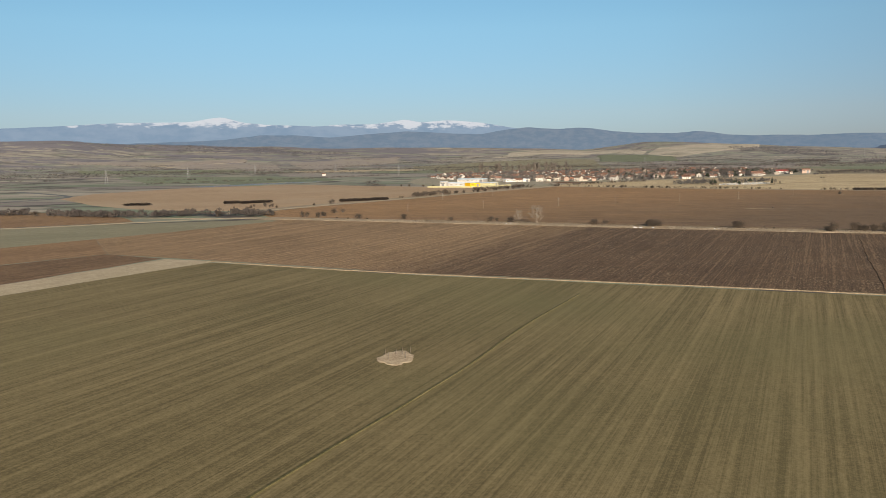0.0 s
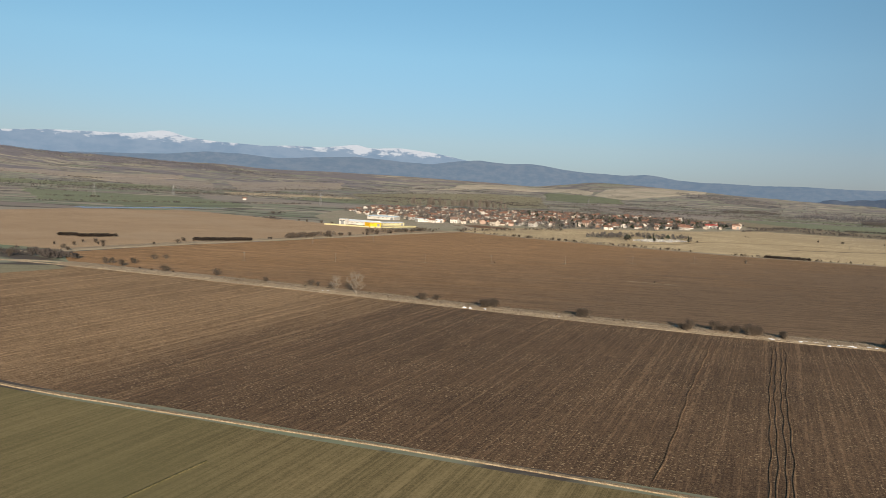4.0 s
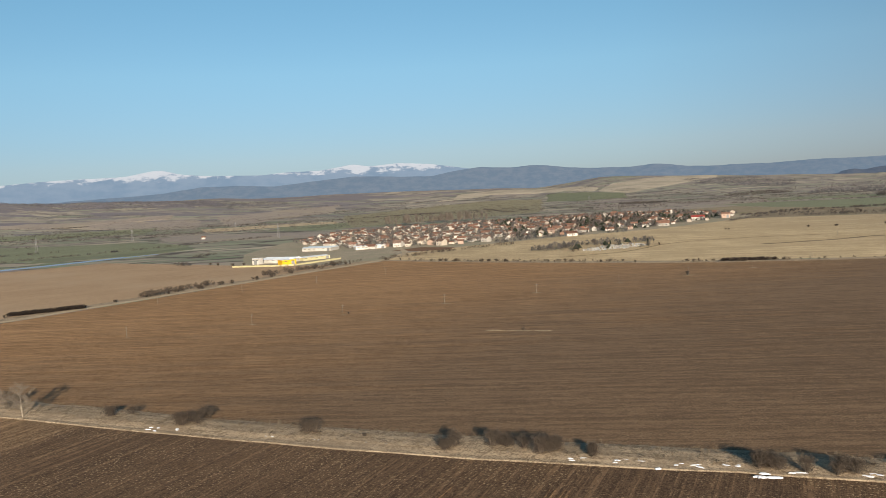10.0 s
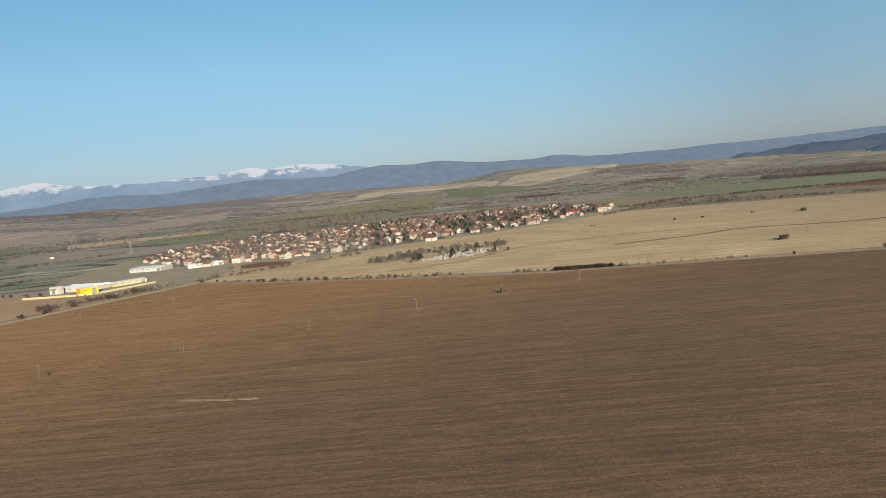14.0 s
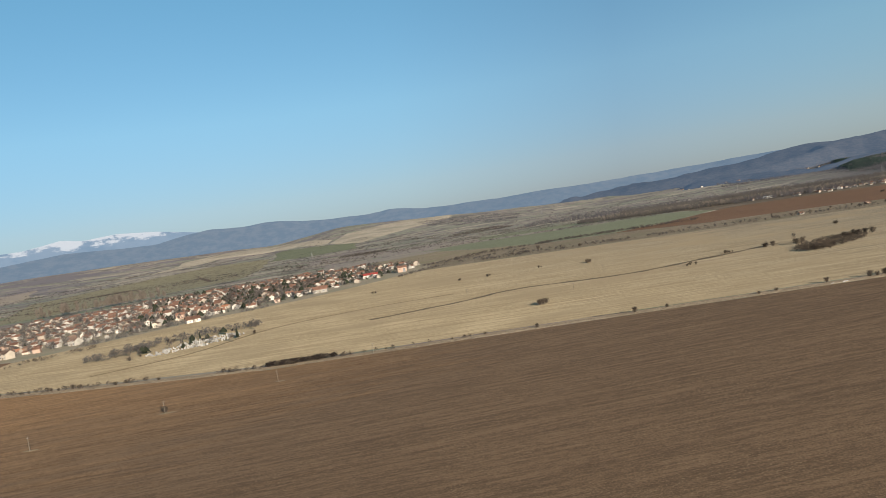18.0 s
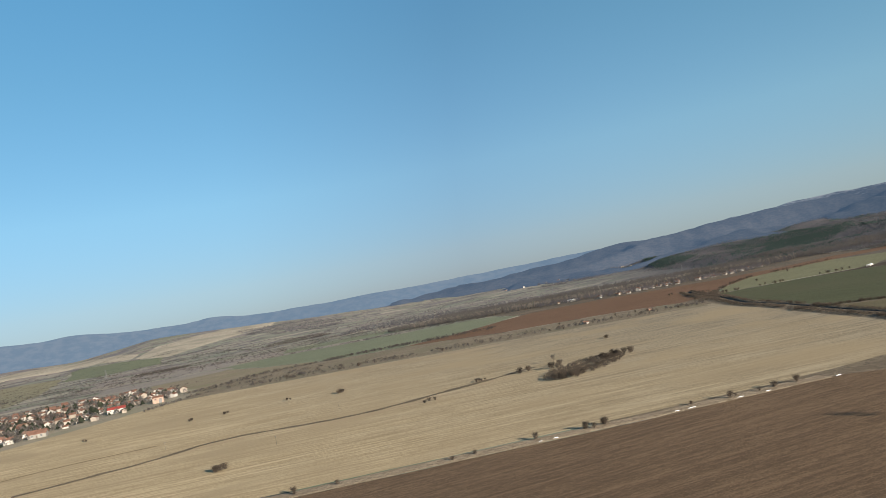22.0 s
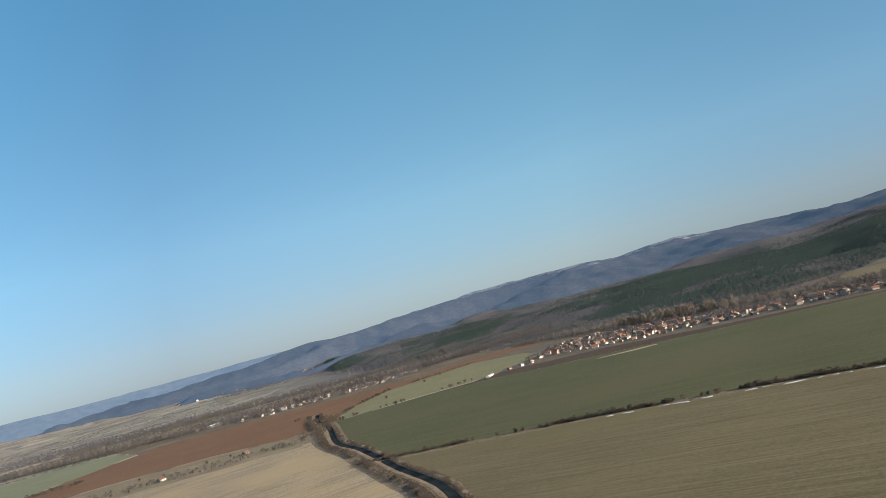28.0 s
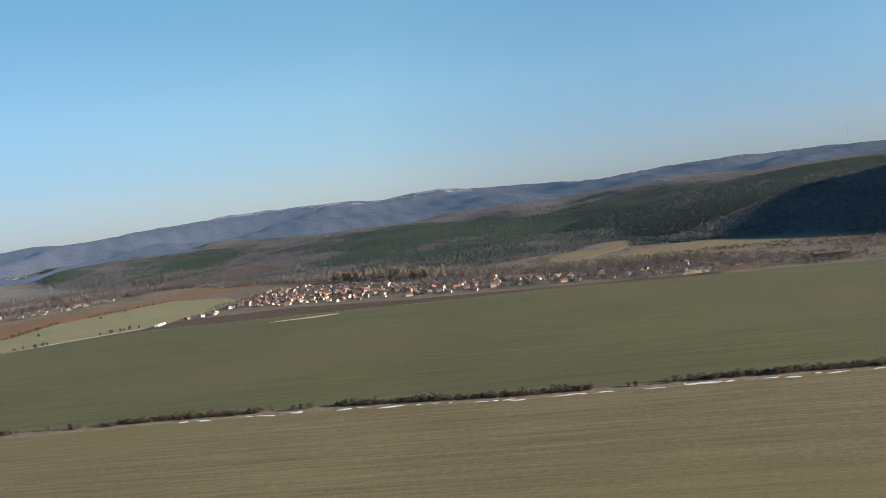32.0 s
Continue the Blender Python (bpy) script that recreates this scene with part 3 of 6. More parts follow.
def range_of(name, rows, dist, depth, mat, label, rough, recede=0.0):
    """A mountain range as a ring of slopes round the plain: rows of bearing and crest height."""
    lo, hi = rows[0][0], rows[-1][0]
    n, m = int((hi - lo) * 7), 14
    verts, faces = [], []
    for i in range(n + 1):
        a = lo + (hi - lo) * i / n
        crest = float(np.mean([table(rows, a + d) for d in (-0.3, -0.15, 0.0, 0.15, 0.3)]))
        for j in range(m + 1):
            s = j / m
            r = dist - depth + depth * s + recede * min(1.0, max(0.0, (a - 27) / 9))
            x, y = WEST[0] + r * math.sin(radians(a)), WEST[1] + r * math.cos(radians(a))
            rib = noise.fractal((x / 170, y / 170, 1.7), 0.9, 2.0, 5)
            verts.append((x, y, crest * s ** 0.9 + rough * rib * (0.25 + 2.2 * s * (1 - s)) - 12 * (1 - s)))
    for i in range(n):
        for j in range(m):
            k = i * (m + 1) + j
            faces.append((k, k + m + 1, k + m + 2, k + 1))
    return solid(name, verts, faces, mat, label, "mountains", "structure", smooth=True)


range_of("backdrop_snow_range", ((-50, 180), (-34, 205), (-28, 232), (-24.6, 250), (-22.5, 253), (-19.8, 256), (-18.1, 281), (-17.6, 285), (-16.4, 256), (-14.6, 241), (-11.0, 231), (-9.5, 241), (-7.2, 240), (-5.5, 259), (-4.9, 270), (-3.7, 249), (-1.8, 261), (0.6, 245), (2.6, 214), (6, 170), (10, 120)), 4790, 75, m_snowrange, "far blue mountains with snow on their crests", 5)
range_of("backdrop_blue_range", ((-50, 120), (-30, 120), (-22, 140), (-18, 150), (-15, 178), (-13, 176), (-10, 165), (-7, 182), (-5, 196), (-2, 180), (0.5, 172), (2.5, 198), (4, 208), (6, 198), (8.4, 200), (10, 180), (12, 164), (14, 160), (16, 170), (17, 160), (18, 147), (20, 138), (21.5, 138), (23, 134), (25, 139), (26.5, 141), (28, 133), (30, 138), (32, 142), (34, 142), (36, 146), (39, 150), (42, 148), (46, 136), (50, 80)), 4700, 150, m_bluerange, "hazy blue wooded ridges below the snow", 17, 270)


def far_slopes(name, th0, th1, r0, r1, low, high, mat, label, rough):
    """Wooded slopes that climb from one ring round the valley to another, cut by side valleys."""
    n, m = int((th1 - th0) * 5), 46
    T, S = np.meshgrid(np.linspace(th0, th1, n), np.linspace(0, 1, m), indexing="ij")
    R = r0 + (r1 - r0) * S
    px, py = EAST[0] + R * np.sin(np.radians(T)), EAST[1] + R * np.cos(np.radians(T))
    lo, hi = table(low, T), table(high, T)
    cut = np.abs(fbm(px / 420, py / 420, 41) + 0.42 * fbm(px / 130, py / 130, 42))
    pz = lo + (hi - lo) * S ** 0.95 + rough * (0.62 - cut) * np.sqrt(S) * (1.25 - 1.1 * S) + 4.5 * fbm(px / 90, py / 90, 43) * np.sqrt(S) * (1.2 - 0.8 * S)
    k = np.arange(n * m).reshape(n, m)
    q = np.stack([k[:-1, :-1], k[1:, :-1], k[1:, 1:], k[:-1, 1:]], -1).reshape(-1, 4)
    return solid(name, np.stack([px.ravel(), py.ravel(), pz.ravel()], -1), q, mat, label, "mountains", "structure", smooth=True)


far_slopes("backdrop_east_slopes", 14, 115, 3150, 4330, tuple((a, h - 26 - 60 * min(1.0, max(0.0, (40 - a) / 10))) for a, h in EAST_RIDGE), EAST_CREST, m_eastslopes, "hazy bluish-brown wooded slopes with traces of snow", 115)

# ---- fields ----
TRACK = [(-172, 628), (-152, 655), (-119, 716), (-34, 838), (82, 1009), (150, 1108)]
STRAW_EDGE = [(150, 1102), (230, 1030), (320, 960), (445, 880), (600, 824), (825, 744), (885, 724), (900, 719)]
STREAM = [(1560, 1470), (1480, 1370), (1404, 1256), (1294, 1112), (1243, 1020), (1161, 891), (1112, 809), (1065, 749), (1036, 716), (1010, 700), (964, 689), (910, 660), (850, 615), (790, 520), (770, 380), (780, 200)]
GREEN_HEDGE = [(1180, 960), (1211, 888), (1239, 814), (1276, 692), (1294, 598), (1323, 510), (1345, 434), (1400, 250), (1450, 60)]

field("green_field", [(-97, 332), (-17, 291), (130, 232), (400, 112), (760, -48), (700, -600), (-560, -600), (-520, -460), (-141, 254)], m_green, "greenish winter wheat field with faint seed rows")
field("pale_stubble_strip", [(-95, 336), (-141, 256), (-300, -30), (-330, -20), (-153, 277), (-120, 345)], m_pale, "narrow strip of pale straw stubble")
field("dark_corner_field", [(-122, 347), (-153, 280), (-300, 20), (-420, 60), (-182, 331), (-154, 366)], m_dark, "dark ploughed corner field beside pale stubble")
field("stubble_field", [(-154, 368), (-184, 333), (-420, 60), (-560, 150), (-219, 398), (-190, 440)], m_light, "light brown ploughed field with straw remains")
field("ploughed_field", [(-95, 338), (-17, 297), (130, 238), (400, 118), (780, -52), (850, 150), (560, 278), (290, 390), (123, 457), (-12, 521), (-114, 564), (-160, 476), (-190, 442), (-152, 366)], m_plough, "ploughed field, light brown with straw turning dark")
field("grass_wedge", [(-160, 478), (-112, 553), (-125, 566), (-284, 522), (-400, 470), (-560, 160), (-219, 400)], m_meadow, "dull green grass wedge between ploughed fields")
field("rough_corner", [(790, 765), (850, 705), (868, 640), (930, 655), (1000, 685), (1045, 745), (1010, 742), (945, 748), (880, 758)], m_bank, "rough dry grass corner between stubble and stream")
field("brown_field", [(-150, 640), (-124, 588), (-12, 541), (60, 507), (123, 474), (212, 433), (290, 404), (420, 350), (560, 292), (740, 220), (755, 380), (775, 520), (826, 622), (880, 658), (915, 684), (921, 692), (905, 712), (825, 736), (600, 816), (445, 871), (320, 951), (230, 1021), (150, 1092), (82, 1000), (-30, 830), (-112, 712)], m_brown, "large bare brown field with faint drill rows")
field("tan_field", [(-160, 660), (-127, 722), (-42, 845), (74, 1016), (110, 1068), (30, 1110), (-25, 1150), (-249, 1335), (-385, 1235), (-450, 1050), (-440, 930), (-330, 770), (-250, 690)], m_orange, "broad tan bare field beyond the track")
field("brown_plot", [(-284, 524), (-215, 560), (-240, 606), (-300, 660), (-360, 690), (-420, 640)], m_light, "small light brown plot beside the tree line")
field("straw_field", [(150, 1112), (230, 1042), (320, 972), (445, 891), (600, 834), (825, 753), (883, 735), (922, 728), (950, 723), (978, 716), (1000, 719), (1022, 732), (1047, 760), (1095, 822), (1144, 903), (1226, 1032), (1277, 1124), (1322, 1190), (1176, 1283), (952, 1428), (800, 1520), (727, 1556), (700, 1540), (628, 1470), (535, 1400), (400, 1350), (330, 1305), (235, 1250), (165, 1190)], m_straw, "wide straw-coloured stubble field with long streaks")
field("red_field", [(1105, 1655), (1150, 1585), (1195, 1490), (1278, 1430), (1330, 1385), (1372, 1300), (1440, 1300), (1560, 1400), (1740, 1480), (1920, 1560), (1776, 1630), (1616, 1800), (1500, 1855), (1380, 1790), (1240, 1700)], m_red, "red-brown ploughed field")
field("grass_margin", [(727, 1558), (800, 1523), (952, 1431), (1176, 1286), (1303, 1176), (1366, 1292), (1326, 1378), (1272, 1424), (1190, 1482), (1145, 1580), (1095, 1650), (960, 1770), (860, 1760), (780, 1650)], soil("grey_margin", (0.140, 0.110, 0.074), (0.290, 0.232, 0.158), -35, 0.4, 0.9, 40, (0.185, 0.160, 0.100), 0.4, 1.6), "rough grey-brown grass margin with scattered bushes")
field("green_strip_field", [(1005, 1760), (1100, 1662), (1236, 1706), (1376, 1796), (1470, 1860), (1506, 2060), (1261, 2187), (1072, 2312), (930, 2300), (960, 1950)], m_lush, "green crop strip beyond the red field")
field("brown_strip_field", [(1066, 2316), (1261, 2192), (1300, 2300), (1201, 2420), (958, 2760), (806, 3100), (700, 3100), (760, 2700)], m_fallow, "brown ploughed strip on the plain")
field("deep_green_field", [(p[0] + 4, p[1] + 1) for p in GREEN_HEDGE] + [(1900, -300), (1830, 100), (1795, 416), (1745, 713), (1690, 880), (1652, 1019), (1615, 1152), (1562, 1240), (1452, 1299), (1417, 1252), (1304, 1106), (1253, 1015)], m_deep, "even dark green crop field")
field("olive_field", [(p[0] - 5, p[1] - 2) for p in GREEN_HEDGE] + [(1400, -400), (790, -400), (792, 200), (783, 380), (800, 516), (858, 608), (915, 650), (966, 679), (1000, 684), (1022, 692), (1046, 712), (1073, 743), (1120, 803), (1169, 885), (1190, 920)], m_olive, "dull olive-green field with drill rows")
field("stream_margin", [(1590, 1440), (1500, 1345), (1432, 1245), (1320, 1096), (1268, 1006), (1205, 890), (1150, 800), (1060, 690), (1010, 720), (1080, 830), (1130, 900), (1215, 1040), (1262, 1124), (1310, 1200), (1360, 1310), (1440, 1400), (1540, 1490)], m_bank, "rough dry grass beside the stream", 0.03)
field("stream_margin", [(1062, 688), (1020, 668), (960, 658), (915, 628), (872, 588), (816, 500), (802, 380), (742, 380), (762, 530), (830, 640), (900, 690), (960, 722), (1008, 722)], m_bank, "rough dry grass beside the stream bend", 0.03)
field("red_brown_strip", [(1732, 1487), (1825, 1481), (1940, 1473), (2030, 1440), (2160, 1420), (2240, 1470), (2080, 1570), (1932, 1566), (1840, 1522)], m_red, "red-brown ploughed strip beyond the meadow")
field("pale_olive_field", [(1460, 1306), (1566, 1252), (1650, 1190), (1722, 1225), (1852, 1250), (1936, 1345), (1936, 1468), (1825, 1477), (1728, 1484), (1566, 1396)], m_pasture, "pale olive meadow before the houses")
field("dark_margin_field", [(1558, 1243), (1615, 1160), (1655, 1022), (1692, 883), (1747, 716), (1765, 560), (1785, 560), (1765, 720), (1735, 900), (1735, 1060), (1700, 1140), (1676, 1196), (1620, 1200)], soil("wet_plough", (0.044, 0.030, 0.021), (0.094, 0.065, 0.047), 65, 0.6, 0.8, 90, relief=0.4), "narrow dark ploughed strip at the village edge")
field("pale_hay_strip", [(1614, 1004), (1622, 1000), (1656, 944), (1650, 938), (1634, 956)], m_pale, "small strip of pale straw in the green crop")
field("far_green_field", [(1120, 2380), (1300, 2330), (1700, 2200), (1900, 2250), (1700, 2420), (1200, 2620)], m_lush, "distant green crop field")
field("red_soil_plot", [(151, 1250), (188, 1290), (232, 1250), (226, 1218), (190, 1215)], m_red, "red soil garden plot before the houses")
prng = random.Random(4)
field("bare_patch", [(-10.5 + math.cos(w) * 3.7 * r, 167.3 + math.sin(w) * 5.8 * r) for w, r in ((k * 0.2094, prng.uniform(0.82, 1.12)) for k in range(30))], m_bare, "round patch of bare pale earth in the wheat", ragged=0.9)

# ---- verges, tracks, water ----
ribbon("grass_verge", [(-124, 581), (-12, 533), (60, 499), (123, 467), (212, 427), (290, 398), (420, 344), (560, 286), (760, 204)], 15, m_verge, "dry tufted grass verge between two ploughed fields", "verge", 0.45, crown=0.35)
ribbon("dirt_track", [(-230, 600), (-124, 570), (-12, 521), (60, 488), (123, 457), (212, 418), (290, 390), (420, 335), (560, 277), (760, 194)], 2.4, m_verge, "pale dirt track along the verge", "track", 0.62, 5, 0.7)
ribbon("field_margin", [(-97, 335), (-17, 294), (130, 235), (400, 115), (760, -50)], 1.2, m_weeds, "thin dry grass margin between wheat and plough", "verge", 0.5, 4, 0.6)
ribbon("gravel_road", [(-172, 628), (-152, 655), (-112, 722), (-34, 838), (82, 1009), (145, 1102), (170, 1190), (160, 1290)], 6, m_track, "pale gravel road between bare fields", "road", 0.5, 10, 0.1)
ribbon("road_verge", [(-180, 630), (-158, 655), (-124, 722), (-42, 843), (74, 1014), (135, 1105)], 14, m_verge, "dry grass road verge", "verge", 0.42, 10)
ribbon("straw_margin", STRAW_EDGE, 10, m_verge, "dry grass field margin with bushes", "verge", 0.46, 8)
ribbon("side_road", [(-400, 500), (-284, 515), (-200, 560), (-150, 585), (-110, 575)], 4, m_track, "pale earth side road", "road", 0.5, 10)
ribbon("asphalt_road", [(-600, 1150), (-470, 1010), (-442, 930), (-470, 860)], 7, m_asphalt, "grey asphalt road by the bridge", "road", 0.6, 10, 0.05)
ribbon("irrigation_pond", [(-392, 1278), (-330, 1352), (-268, 1440), (-236, 1490)], 26, m_pond, "long narrow strip of still blue water", "pond", 0.5, 15, 0.3)
bank("stream_bank", STREAM, ((-17, -0.02), (-15.5, 0.16), (-13.5, 0.3), (-11, 0.45), (-8, 0.7), (-5.0, 1.0), (-3.0, 0.2), (3.0, 0.2), (4.3, 0.9), (5.6, 0.7), (7.2, 0.25), (8.4, -0.02)), m_bank, "dry grass banks cut by the winding stream", "bank")
for off in (5.2, 6.8):
    ribbon("bank_track", STREAM[5:14], 0.3, m_verge, "pale wheel rut along the stream bank", "track", 2.6 if off < 6 else 1.4, 5, 0.7, 0.0, off)
for off in (-6.4, -8.0):
    ribbon("bank_track", STREAM[1:8], 0.5, m_weeds, "pale wheel rut on the inner stream bank", "track", 3.0, 5, 0.7, 0.0, off)
ribbon("stream", STREAM, 5.0, m_water, "dark narrow winding stream", "stream", 0.95, 6, 0.1)
ribbon("gully", [(540, 1030), (571, 1032), (625, 1038), (681, 1052), (764, 1006), (830, 1008), (884, 1013), (930, 1020)], 6.5, soil("gully_weeds", (0.075, 0.056, 0.036), (0.220, 0.165, 0.105), 10, 0.5, 0.4, 12, relief=0.5, contrast=1.8), "thin dark weedy gully across the stubble", "gully", 0.3, 5, 1.1)
ribbon("cart_track", [(330, 1010), (400, 1035), (470, 1110), (560, 1130), (640, 1115)], 2.5, soil("worn_track", (0.15, 0.11, 0.06), (0.24, 0.18, 0.10), 10, 0.7), "worn dark cart track in the stubble", "track", 0.5, 8)
ribbon("hedge_verge", GREEN_HEDGE, 10, soil("hedge_floor", (0.085, 0.068, 0.048), (0.235, 0.188, 0.130), -72, 0.5, 0.4, 8, relief=0.5), "dry grass under the hedge between green fields", "verge", 0.42, 8, 0.35, 0.2)
for x0, y0, x1, y1 in ((132, 240, 204, 398), (151.6, 230.6, 226.6, 392.6), (153, 230, 228, 392), (154.6, 229.2, 229.6, 391.2), (156, 228.6, 231, 390.6)):
    ribbon("tractor_track", [(x0 + (x1 - x0) * t + 0.35 * math.sin(9 * t) + 0.25 * math.sin(41 * t + 1.7 * x0), y0 + (y1 - y0) * t) for t in [k / 24 for k in range(25)]], 0.28, m_dark, "faint wheel track in the dark plough", "track", 0.16, 3, 1.2)
ribbon("wheel_track", [(-60, 20), (-25, 97), (3, 157), (19, 197), (41, 244)], 0.5, soil("pressed_wheat", (0.075, 0.066, 0.026), (0.15, 0.122, 0.055), 66, 0.8), "dark wheel track pressed into the wheat", "track", 0.3, 4, 0.6)
field("village_ground", [(-50, 1600), (-60, 1350), (-25, 1190), (15, 1110), (90, 1070), (150, 1110), (170, 1250), (235, 1250), (330, 1262), (400, 1328), (547, 1345), (675, 1412), (732, 1548), (790, 1690), (755, 2010), (600, 2100), (400, 2080), (200, 2020), (30, 1910)], soil("garden_soil", (0.225, 0.190, 0.135), (0.380, 0.325, 0.240), -18, 0.3, 0.5, 25, (0.250, 0.232, 0.155), 0.15, 1.6), "dull brown gardens between the village houses", 0.03)


field("fallow_field", [(735, 1560), (780, 1655), (860, 1764), (1000, 1765), (952, 1950), (922, 2290), (790, 2200), (760, 2010), (792, 1690)], soil("fallow_soil", (0.190, 0.148, 0.098), (0.310, 0.250, 0.168), -30, 0.3, 0.5, 45, (0.20, 0.185, 0.10), 0.4), "rough tan fallow beyond the village end")


def draped(name, cx, cy, half_u, half_v, turn, mat, label, lift=0.9):
    """An oval meadow that follows the slope of the hill."""
    n, m, a = 60, 40, radians(turn)
    U, V = np.meshgrid(np.linspace(-1, 1, n), np.linspace(-1, 1, m))
    V = V * np.sqrt(np.clip(1.04 - U ** 2, 0.04, 1))
    rim = np.sqrt(np.clip(U ** 2 + V ** 2, 0, 1))
    ring = np.arctan2(V, U)
    wave = 1 + 0.22 * rim * (np.sin(3 * ring + cx) + 0.6 * np.sin(7 * ring + cy) + 0.4 * np.sin(13 * ring + cx + cy))
    px = cx + (U * half_u * math.cos(a) - V * half_v * math.sin(a)) * wave
    py = cy + (U * half_u * math.sin(a) + V * half_v * math.cos(a)) * wave
    pz = heights(px, py) + np.where(rim > 0.93, -1.5, lift)
    k = np.arange(n * m).reshape(m, n)
    q = np.stack([k[:-1, :-1], k[:-1, 1:], k[1:, 1:], k[1:, :-1]], -1).reshape(-1, 4)
    return solid(name, np.stack([px.ravel(), py.ravel(), pz.ravel()], -1), q, mat, label, "field", "structure", smooth=True)


m_hay = soil("mown_hill_grass", (0.112, 0.093, 0.054), (0.185, 0.153, 0.092), -70, 0.3, 0.4, 60, relief=0.2)
field("hill_meadow", [(2012, 735), (2060, 748), (2130, 740), (2226, 705), (2255, 650), (2239, 584), (2160, 520), (2064, 494), (2020, 530), (2004, 591), (2000, 670)], m_hay, "rounded tan meadow below the dark spur")
draped("hill_meadow", 2000, 2450, 260, 60, 30, m_hay, "pale meadow above the riverside trees")


def strip_field(name, near, far, mat, label, lift=1.4):
    """A field between its near and far edges that follows the rise of the land."""
    n, m = 44, 14
    edges = []
    for pts in (near, far):
        d = np.concatenate([[0], np.cumsum([math.dist(p, q) for p, q in zip(pts, pts[1:])])])
        u = np.linspace(0, d[-1], n)
        edges.append(np.stack([np.interp(u, d, [p[k] for p in pts]) for k in (0, 1)], -1))
    v = np.linspace(0, 1, m)[:, None, None]
    P = edges[0][None] * (1 - v) + edges[1][None] * v
    px, py = P[..., 0] + 9 * fbm(P[..., 0] / 60, P[..., 1] / 60, 81), P[..., 1] + 12 * fbm(P[..., 0] / 70, P[..., 1] / 70, 82)
    pz = heights(px, py) + lift
    for rim in ((0, slice(None)), (-1, slice(None)), (slice(None), 0), (slice(None), -1)):
        pz[rim] -= lift + 2.0
    k = np.arange(n * m).reshape(m, n)
    q = np.stack([k[:-1, :-1], k[:-1, 1:], k[1:, 1:], k[1:, :-1]], -1).reshape(-1, 4)
    return solid(name, np.stack([px.ravel(), py.ravel(), pz.ravel()], -1), q, mat, label, "field", "structure", smooth=True)


strip_field("hill_meadow", [(2030, 805), (2110, 770), (2192, 747), (2280, 748), (2361, 763)], [(2034, 840), (2120, 868), (2210, 874), (2299, 856), (2350, 805)], m_hay, "rounded tan meadow below the forest", 0.6)
# strips of farmland on the far plain
m_heath = soil("pale_heath", (0.275, 0.238, 0.185), (0.435, 0.382, 0.302), 20, 0.2, 0.6, 60, (0.235, 0.212, 0.165), 0.3, 1.8)
m_wheatgreen = soil("dark_green_crop", (0.112, 0.124, 0.078), (0.172, 0.182, 0.118), 10, 0.2, 0.4, 100, relief=0.15)
strip_field("meadow_strip", [(-526, 1467), (-424, 1443), (-283, 1544), (-206, 1613)], [(-921, 2190), (-663, 2082), (-462, 2037), (-237, 1726)], m_lush, "broad green meadow beyond the pond", 0.3)
strip_field("crop_strip", [(-402, 1396), (-253, 1457), (-191, 1555)], [(-434, 1522), (-289, 1563), (-218, 1656)], m_wheatgreen, "dark green crop strip beside the pond", 0.6)
strip_field("meadow_strip", [(-1163, 2633), (-913, 2646), (-661, 2663)], [(-1346, 2967), (-1097, 3063), (-757, 3195)], m_lush, "dull green meadow strip on the far plain")
strip_field("stubble_strip", [(-423, 2451), (-124, 2518), (-66, 2585)], [(-514, 2758), (-235, 2809), (-85, 2768)], m_pale, "pale stubble strip on the far plain")
strip_field("crop_strip", [(-205, 2254), (-15, 2083), (98, 2236)], [(-228, 2555), (-106, 2637), (80, 2700)], m_lush, "green crop strip behind the village", 0.6)
strip_field("fallow_strip", [(-362, 1885), (-114, 1762), (-28, 1772)], [(-499, 2387), (-190, 2171), (63, 1909)], m_fallow, "pinkish-brown fallow behind the factory", 0.3)
strip_field("fallow_strip", [(-1479, 3213), (-1122, 3266), (-532, 2827)], [(-1543, 3333), (-1182, 3523), (-709, 3489)], m_fallow, "pinkish-brown fallow on the far plain")
strip_field("plough_strip", [(-1189, 3272), (-1035, 3439), (-838, 3539)], [(-1163, 3475), (-1035, 3635), (-888, 3704)], m_fallow, "dull red-brown strip on the far plain", 2.4)
strip_field("crop_field", [(684, 3589), (796, 3436), (999, 3437)], [(769, 4066), (934, 3887), (1039, 3687)], m_wheatgreen, "dark green crop field on the foot of the hills", 2.4)
strip_field("plough_strip", [(658, 2538), (930, 2293), (1085, 2314)], [(708, 2781), (956, 2893), (1193, 2568)], m_fallow, "brown ploughed strip beyond the village", 0.8)
strip_field("heath_slope", [(215, 3886), (500, 4238), (771, 4171), (960, 3890)], [(367, 4395), (646, 4600), (846, 4560), (1021, 4048)], m_heath, "pale tan heath on the low hills")
strip_field("heath_slope", [(950, 3890), (1046, 3640), (1217, 3801), (1640, 4229)], [(1115, 4220), (1339, 4423), (1480, 4500), (1720, 4420)], m_heath, "pale tan heath on the broad hill")
strip_field("meadow_strip", [(11, 2096), (198, 2274), (348, 2339), (524, 2517)], [(-147, 3385), (164, 3698), (478, 3963), (720, 3831)], m_meadow, "wide olive pasture rising behind the village")
strip_field("fallow_strip", [(-429, 2790), (-404, 3328), (-190, 3560)], [(-686, 3582), (-500, 3860), (-213, 4059)], m_fallow, "pinkish-brown scrubby fallow on the far plain")
strip_field("fallow_strip", [(660, 2118), (752, 2099), (889, 2121), (950, 2150)], [(720, 2420), (800, 2360), (900, 2300), (960, 2240)], m_fallow, "tan fallow behind the village end", 0.6)
